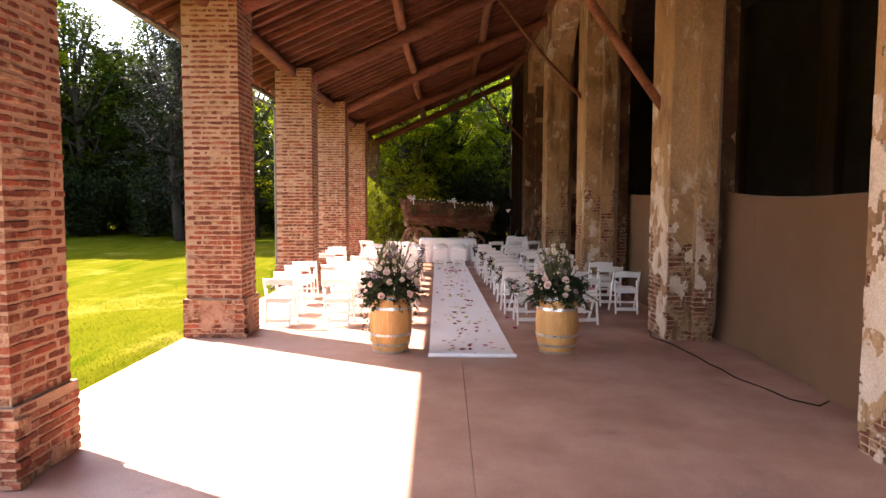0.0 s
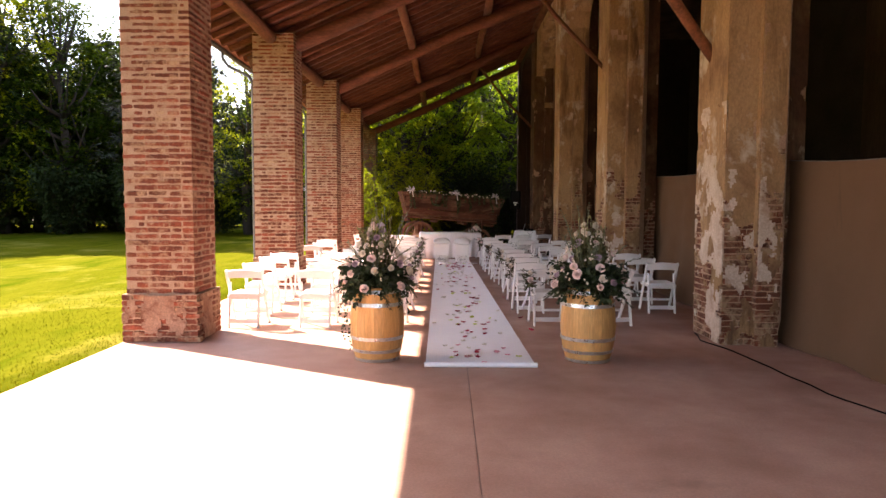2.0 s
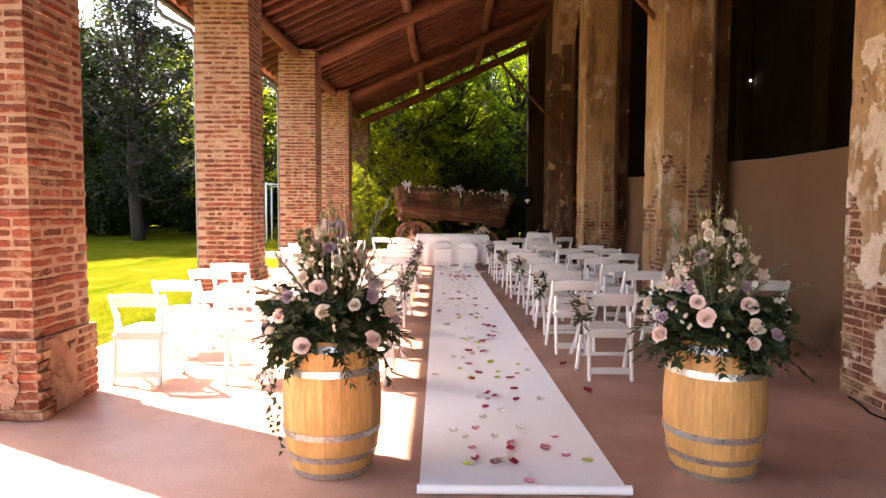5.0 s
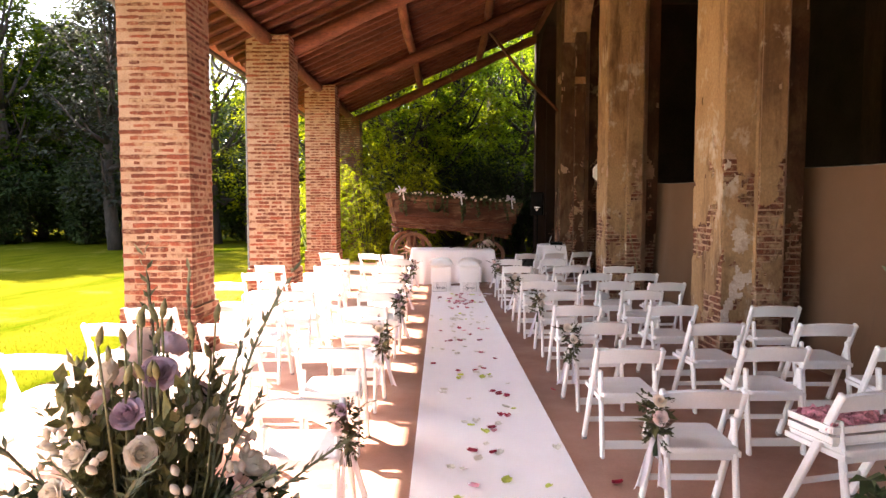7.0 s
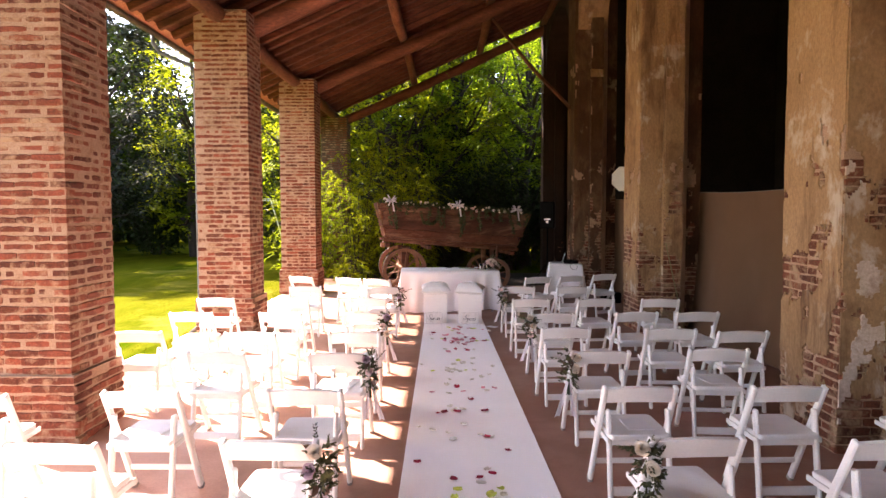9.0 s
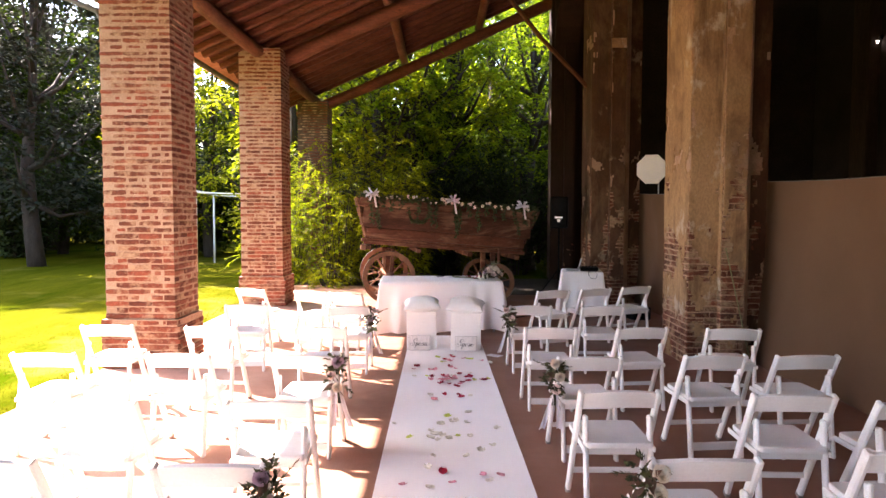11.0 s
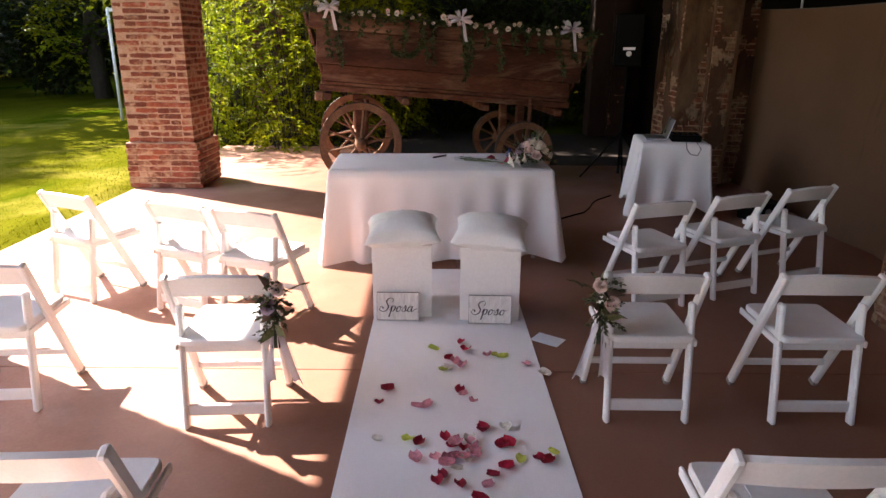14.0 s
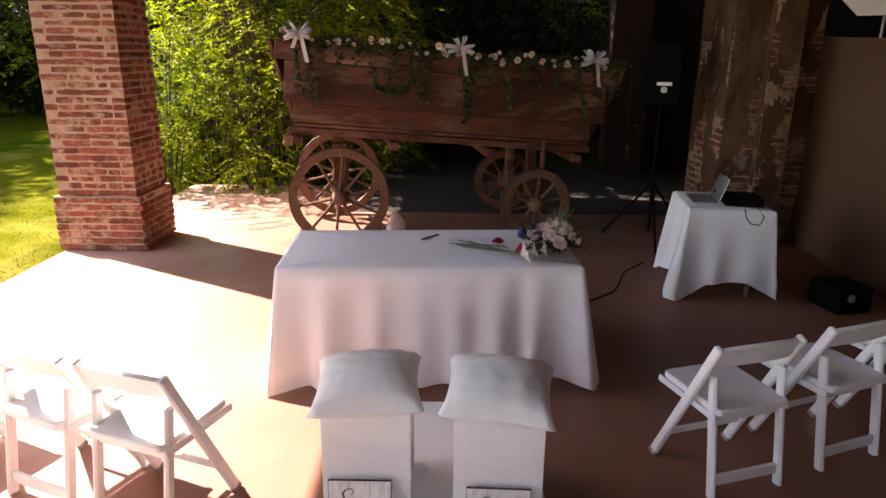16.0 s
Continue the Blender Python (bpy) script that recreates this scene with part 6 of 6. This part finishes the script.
# ---- trees and shrubs ----
def crown_leaves(g, centres, r, per, size, wide=0.5):
    """Each clump is a handful of drooping twigs with leaves set along them."""
    for c, rad in centres:
        twigs = max(4, per // 12)
        for k in range(twigs):
            d = rand_dir(r)
            d.z = d.z * 0.45 + 0.1
            d.normalize()
            side = d.cross(Vector((0, 0, 1))).normalized()
            n = per // twigs
            for e in range(n):
                f = (e + r.random()) / n
                p = c + d * rad * (0.1 + f) + Vector((0, 0, -0.35 * rad * f * f)) + rand_dir(r) * size * 0.5
                a = d * 0.7 + side * (0.8 if e % 2 else -0.8) + Vector((0, 0, -0.35)) + rand_dir(r) * 0.4
                g.blade(p, a, Vector((0, 0, 1)) + rand_dir(r) * 0.5, size * r.uniform(0.7, 1.3), size * wide * r.uniform(0.8, 1.2))


def tree(at, height, spread, seed, leaf_mat, clumps=46, per=90, size=0.26, low=0.25, label="tall leafy deciduous tree at the lawn's edge"):
    r = random.Random(seed)
    ob = thing("tree", label, "tree", at, "park trees")
    trunk = Geo()
    pts = [Vector((0.12 * math.sin(k * 0.8 + seed), 0.12 * math.cos(k * 0.7 + seed) - 0.12, height * 0.8 * k / 8 - 0.1)) for k in range(9)]
    trunk.tube(pts, [0.028 * height * (1 - 0.85 * k / 8) for k in range(9)], 9, wob=0.06, rnd=r)
    centres = []
    for k in range(clumps):
        h = low + (1 - low) * ((k + 0.5) / clumps)
        a = 2.399 * k + r.uniform(-0.5, 0.5)
        prof = math.sin(math.pi * min(1, 0.16 + 0.84 * (h - low) / (1 - low))) ** 0.7
        q = spread * prof * r.uniform(0.35, 1.0)
        c = Vector((q * math.cos(a), q * math.sin(a), height * h))
        centres.append((c, spread * r.uniform(0.2, 0.36)))
        if k % 3 == 0:
            base = pts[min(8, max(2, int(h * 8)))]
            trunk.tube([base, base.lerp(c, 0.5) + Vector((0, 0, -0.03 * height)), c], [0.011 * height, 0.006 * height, 0.002 * height], 5)
    part("trunk", trunk, M_BARK, ob, smooth=True)
    g = Geo()
    crown_leaves(g, centres, r, per, size)
    part("crown", g, leaf_mat, ob)
    return ob


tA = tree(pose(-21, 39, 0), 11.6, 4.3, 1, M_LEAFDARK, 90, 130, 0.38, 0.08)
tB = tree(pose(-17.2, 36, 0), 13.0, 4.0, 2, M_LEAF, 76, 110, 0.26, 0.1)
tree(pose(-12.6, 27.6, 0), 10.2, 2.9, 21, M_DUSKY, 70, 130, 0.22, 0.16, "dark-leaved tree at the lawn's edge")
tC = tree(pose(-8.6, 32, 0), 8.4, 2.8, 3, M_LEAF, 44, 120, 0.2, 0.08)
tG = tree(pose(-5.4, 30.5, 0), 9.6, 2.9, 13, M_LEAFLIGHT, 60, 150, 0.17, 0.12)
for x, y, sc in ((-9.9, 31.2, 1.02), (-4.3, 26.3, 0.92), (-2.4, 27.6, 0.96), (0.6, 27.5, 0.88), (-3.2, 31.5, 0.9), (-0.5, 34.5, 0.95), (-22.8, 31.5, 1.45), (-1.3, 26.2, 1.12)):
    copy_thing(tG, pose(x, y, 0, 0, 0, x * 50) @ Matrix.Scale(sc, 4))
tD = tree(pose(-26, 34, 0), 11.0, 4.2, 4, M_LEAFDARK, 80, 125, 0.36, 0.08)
r = random.Random(77)
# copies behind the barn are unseen, added to block north sky light
for src, places in ((tA, ((-31, 37), (-18, 43), (-40, 30), (-3, 44), (-46, 22), (5, 42), (1, 45), (9, 38), (12, 33))), (tB, ((-24, 44), (-22.4, 35.4), (-19.8, 31.9), (-24.6, 33.2), (-34, 30), (-43, 36), (6, 35), (9.5, 33))),
                    (tC, ((-6.2, 33), (-18.5, 35), (-3.6, 36), (-7, 37), (2.4, 33.5), (-15, 33), (-19.3, 33), (-22.6, 34.5), (-21, 37), (-17.6, 36))), (tD, ((-36, 40), (-25.8, 38), (-50, 30), (2, 46), (-34, 27), (-28, 38)))):
    for x, y in places:
        copy_thing(src, pose(x, y, 0, 0, 0, r.uniform(0, 360)) @ Matrix.Scale(r.uniform(0.88, 1.12), 4))


# enlarged copies out of view, added for shade on the lawn
for x, y, sc in ((-33, 30, 1.6), (-39.5, 29, 1.6)):
    copy_thing(tA, pose(x, y, 0, 0, 0, x * 40) @ Matrix.Scale(sc, 4))
# unseen trees, stretched tall and added only to shade the far lawn
for x, y in ((-32.2, 27.7), (-28.9, 29.1), (-25.8, 30.6)):
    copy_thing(tA, pose(x, y, 0, 0, 0, x * 40) @ Matrix.Diagonal((1.1, 1.1, 1.9, 1.0)))


def shrub(at, height, spread, seed, leaf_mat, n=900, size=0.12, label="dense green shrub behind the barn"):
    r = random.Random(seed)
    ob = thing("shrub", label, "shrub", at, "shrubs")
    stems, g = Geo(), Geo()
    for k in range(16):
        a, q = r.uniform(0, 6.28), spread * r.uniform(0.15, 0.95)
        tip = Vector((q * math.cos(a), q * math.sin(a), height * r.uniform(0.55, 1.0) * (1 - 0.25 * q / spread)))
        p0 = Vector((0.15 * math.cos(a), 0.15 * math.sin(a), -0.05))
        mid = p0.lerp(tip, 0.55) + Vector((0, 0, 0.12 * height))
        stems.tube([p0, mid, tip], [0.022, 0.014, 0.004], 5)
        for e in range(n // 16):
            f = r.uniform(0.12, 1.0)
            p = (p0.lerp(mid, f * 2) if f < 0.5 else mid.lerp(tip, f * 2 - 1)) + rand_dir(r) * spread * 0.24
            if p.z < 0.02:
                continue
            d = rand_dir(r)
            d.z = d.z * 0.4 - 0.3
            g.blade(p, d, Vector((0, 0, 1)) + rand_dir(r) * 0.6, size * r.uniform(0.7, 1.4), size * 0.4)
    part("stem", stems, M_BARK, ob)
    part("leaves", g, leaf_mat, ob)
    return ob


def feather_shrub(at, height, spread, seed, leaf_mat, stems_n=26, label="bright green feathery shrub at the end of the floor"):
    """Arching canes that carry tiers of pinnate fronds, each with paired narrow leaflets."""
    r = random.Random(seed)
    ob = thing("shrub", label, "shrub", at, "shrubs")
    canes, g = Geo(), Geo()
    for k in range(stems_n):
        a, q = 2.4 * k, spread * r.uniform(0.25, 1.0)
        top = height * r.uniform(0.45, 1.0) * (1.1 - 0.35 * q / spread)
        p0 = Vector((0.25 * q * math.cos(a), 0.25 * q * math.sin(a), -0.05))
        tip = Vector((q * math.cos(a), q * math.sin(a), top))
        mid = p0.lerp(tip, 0.5) + Vector((-0.15 * q * math.cos(a), -0.15 * q * math.sin(a), 0.14 * top))
        line = [p0.lerp(mid, f).lerp(mid.lerp(tip, f), f) for f in [e / 10 for e in range(11)]]
        canes.tube(line, [0.014 * (1 - 0.08 * e) for e in range(11)], 5)
        tiers = max(6, int(top * 6.5))
        for e in range(tiers):
            f = 0.06 + 0.94 * (e + r.random()) / tiers
            base = p0.lerp(mid, f).lerp(mid.lerp(tip, f), f)
            b = a + r.gauss(0, 1.0) + 2.1 * (e % 3 - 1)
            way = Vector((math.cos(b), math.sin(b), r.uniform(-0.05, 0.55)))
            sprig(g, base, way, r.uniform(0.32, 0.6), r.uniform(0.075, 0.115), r, 9, 0.9, 0.3)
    part("stem", canes, M_BARK, ob)
    part("leaves", g, leaf_mat, ob)
    return ob


sA = feather_shrub(pose(-2.1, 22.3, -0.02), 3.8, 1.35, 1, M_LEAFLIGHT)
# dark leaves here stand in for the deep shade behind the cart
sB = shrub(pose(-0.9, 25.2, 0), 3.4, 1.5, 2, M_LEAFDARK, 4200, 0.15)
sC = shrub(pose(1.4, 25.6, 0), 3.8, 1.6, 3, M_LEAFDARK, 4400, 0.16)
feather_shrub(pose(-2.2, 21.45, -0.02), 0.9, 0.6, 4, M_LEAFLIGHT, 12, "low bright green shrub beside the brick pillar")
# the second one is hidden by the pillar, added to dapple the floor
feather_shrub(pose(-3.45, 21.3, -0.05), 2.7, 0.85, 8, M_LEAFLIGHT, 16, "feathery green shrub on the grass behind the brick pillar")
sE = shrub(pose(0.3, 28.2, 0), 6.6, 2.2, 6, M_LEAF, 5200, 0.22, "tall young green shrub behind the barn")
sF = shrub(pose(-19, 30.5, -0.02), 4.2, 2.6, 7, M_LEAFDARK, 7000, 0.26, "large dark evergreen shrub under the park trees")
for src, places in ((sF, ((-23, 30), (-15.6, 31.2), (-12.2, 32.6), (-27, 28.5), (-31, 27), (-9.4, 33.6), (-35.5, 25.5))), (sA, ((-1.25, 22.5), (-2.9, 23.7), (-3.3, 22.5), (-0.5, 23.3))), (sB, ((3.6, 25.4), (-3.2, 26.0), (5.8, 26), (0.4, 24.6), (2.4, 24.9), (-2.0, 25.0))), (sC, ((-2.2, 27.4), (3.9, 27.6), (0.2, 26.6), (7.5, 27))), (sE, ((-3.4, 29.4), (3.4, 29.0), (6.4, 30), (-1.6, 31.5), (1.9, 31.2)))):
    for x, y in places:
        copy_thing(src, pose(x, y, -0.02, 0, 0, r.uniform(0, 360)) @ Matrix.Scale(r.uniform(0.9, 1.15), 4))
# young trees rising over the shrubs behind the gable
tE = tree(pose(0.5, 27.6, 0), 8.8, 2.5, 9, M_LEAFMID, 52, 130, 0.15, 0.3, "slender young tree behind the barn")
for x, y in ((3.0, 26.6), (-1.6, 28.4), (1.9, 30.2), (-3.6, 31), (-0.6, 26.4)):
    copy_thing(tE, pose(x, y, 0, 0, 0, r.uniform(0, 360)) @ Matrix.Scale(r.uniform(0.85, 1.1), 4))

# low dark undergrowth and far woods
g = Geo()
for k in range(9000):
    t = r.random()
    x, y = -52 + 66 * t, 32 + 9 * math.sin(t * 3.0) + r.uniform(0, 5)
    g.blade(Vector((x, y, r.uniform(0, 1.7))), rand_dir(r), rand_dir(r), r.uniform(0.25, 0.5), r.uniform(0.15, 0.3))
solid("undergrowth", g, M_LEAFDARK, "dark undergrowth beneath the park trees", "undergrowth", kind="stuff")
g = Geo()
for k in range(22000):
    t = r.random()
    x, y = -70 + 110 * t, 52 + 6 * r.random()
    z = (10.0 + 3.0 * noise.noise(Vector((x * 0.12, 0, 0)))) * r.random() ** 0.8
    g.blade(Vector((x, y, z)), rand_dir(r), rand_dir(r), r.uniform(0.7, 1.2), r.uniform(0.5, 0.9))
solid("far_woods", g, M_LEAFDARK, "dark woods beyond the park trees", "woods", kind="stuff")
# dark earth sheet beyond the slab; deep shade is put into its colour
solid("soil_bed", Geo().box((1.6, 24.4, -0.075), (9.4, 8.5, 0.06), bevel=0.01), M_SOIL, "dark earth sheet behind the barn, toned for deep shade", "soil", kind="structure")

# ---- pillars last: their bricks are many ----
for j, y in enumerate(PY):
    # far pillar: darker brick and mortar paint the shade under the foliage
    brick_pillar(PX[j], y, 4.52 if j < 6 else 4.4, 100 + j, dark=(j in (0, 6)))
# the last pillar's coat is coloured as if in deep shade
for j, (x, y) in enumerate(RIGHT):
    barn_pillar(x, y, roof_z(x, 5.8) - 0.02, 200 + j, detailed=(1 <= j <= 5), coat=M_SHADED if j == 6 else None, worn=(0.0, 0.0, 0.05, 0.08, 0.12, 0.1, -1.6)[j], depth=0.45 if j == 6 else 0.8)
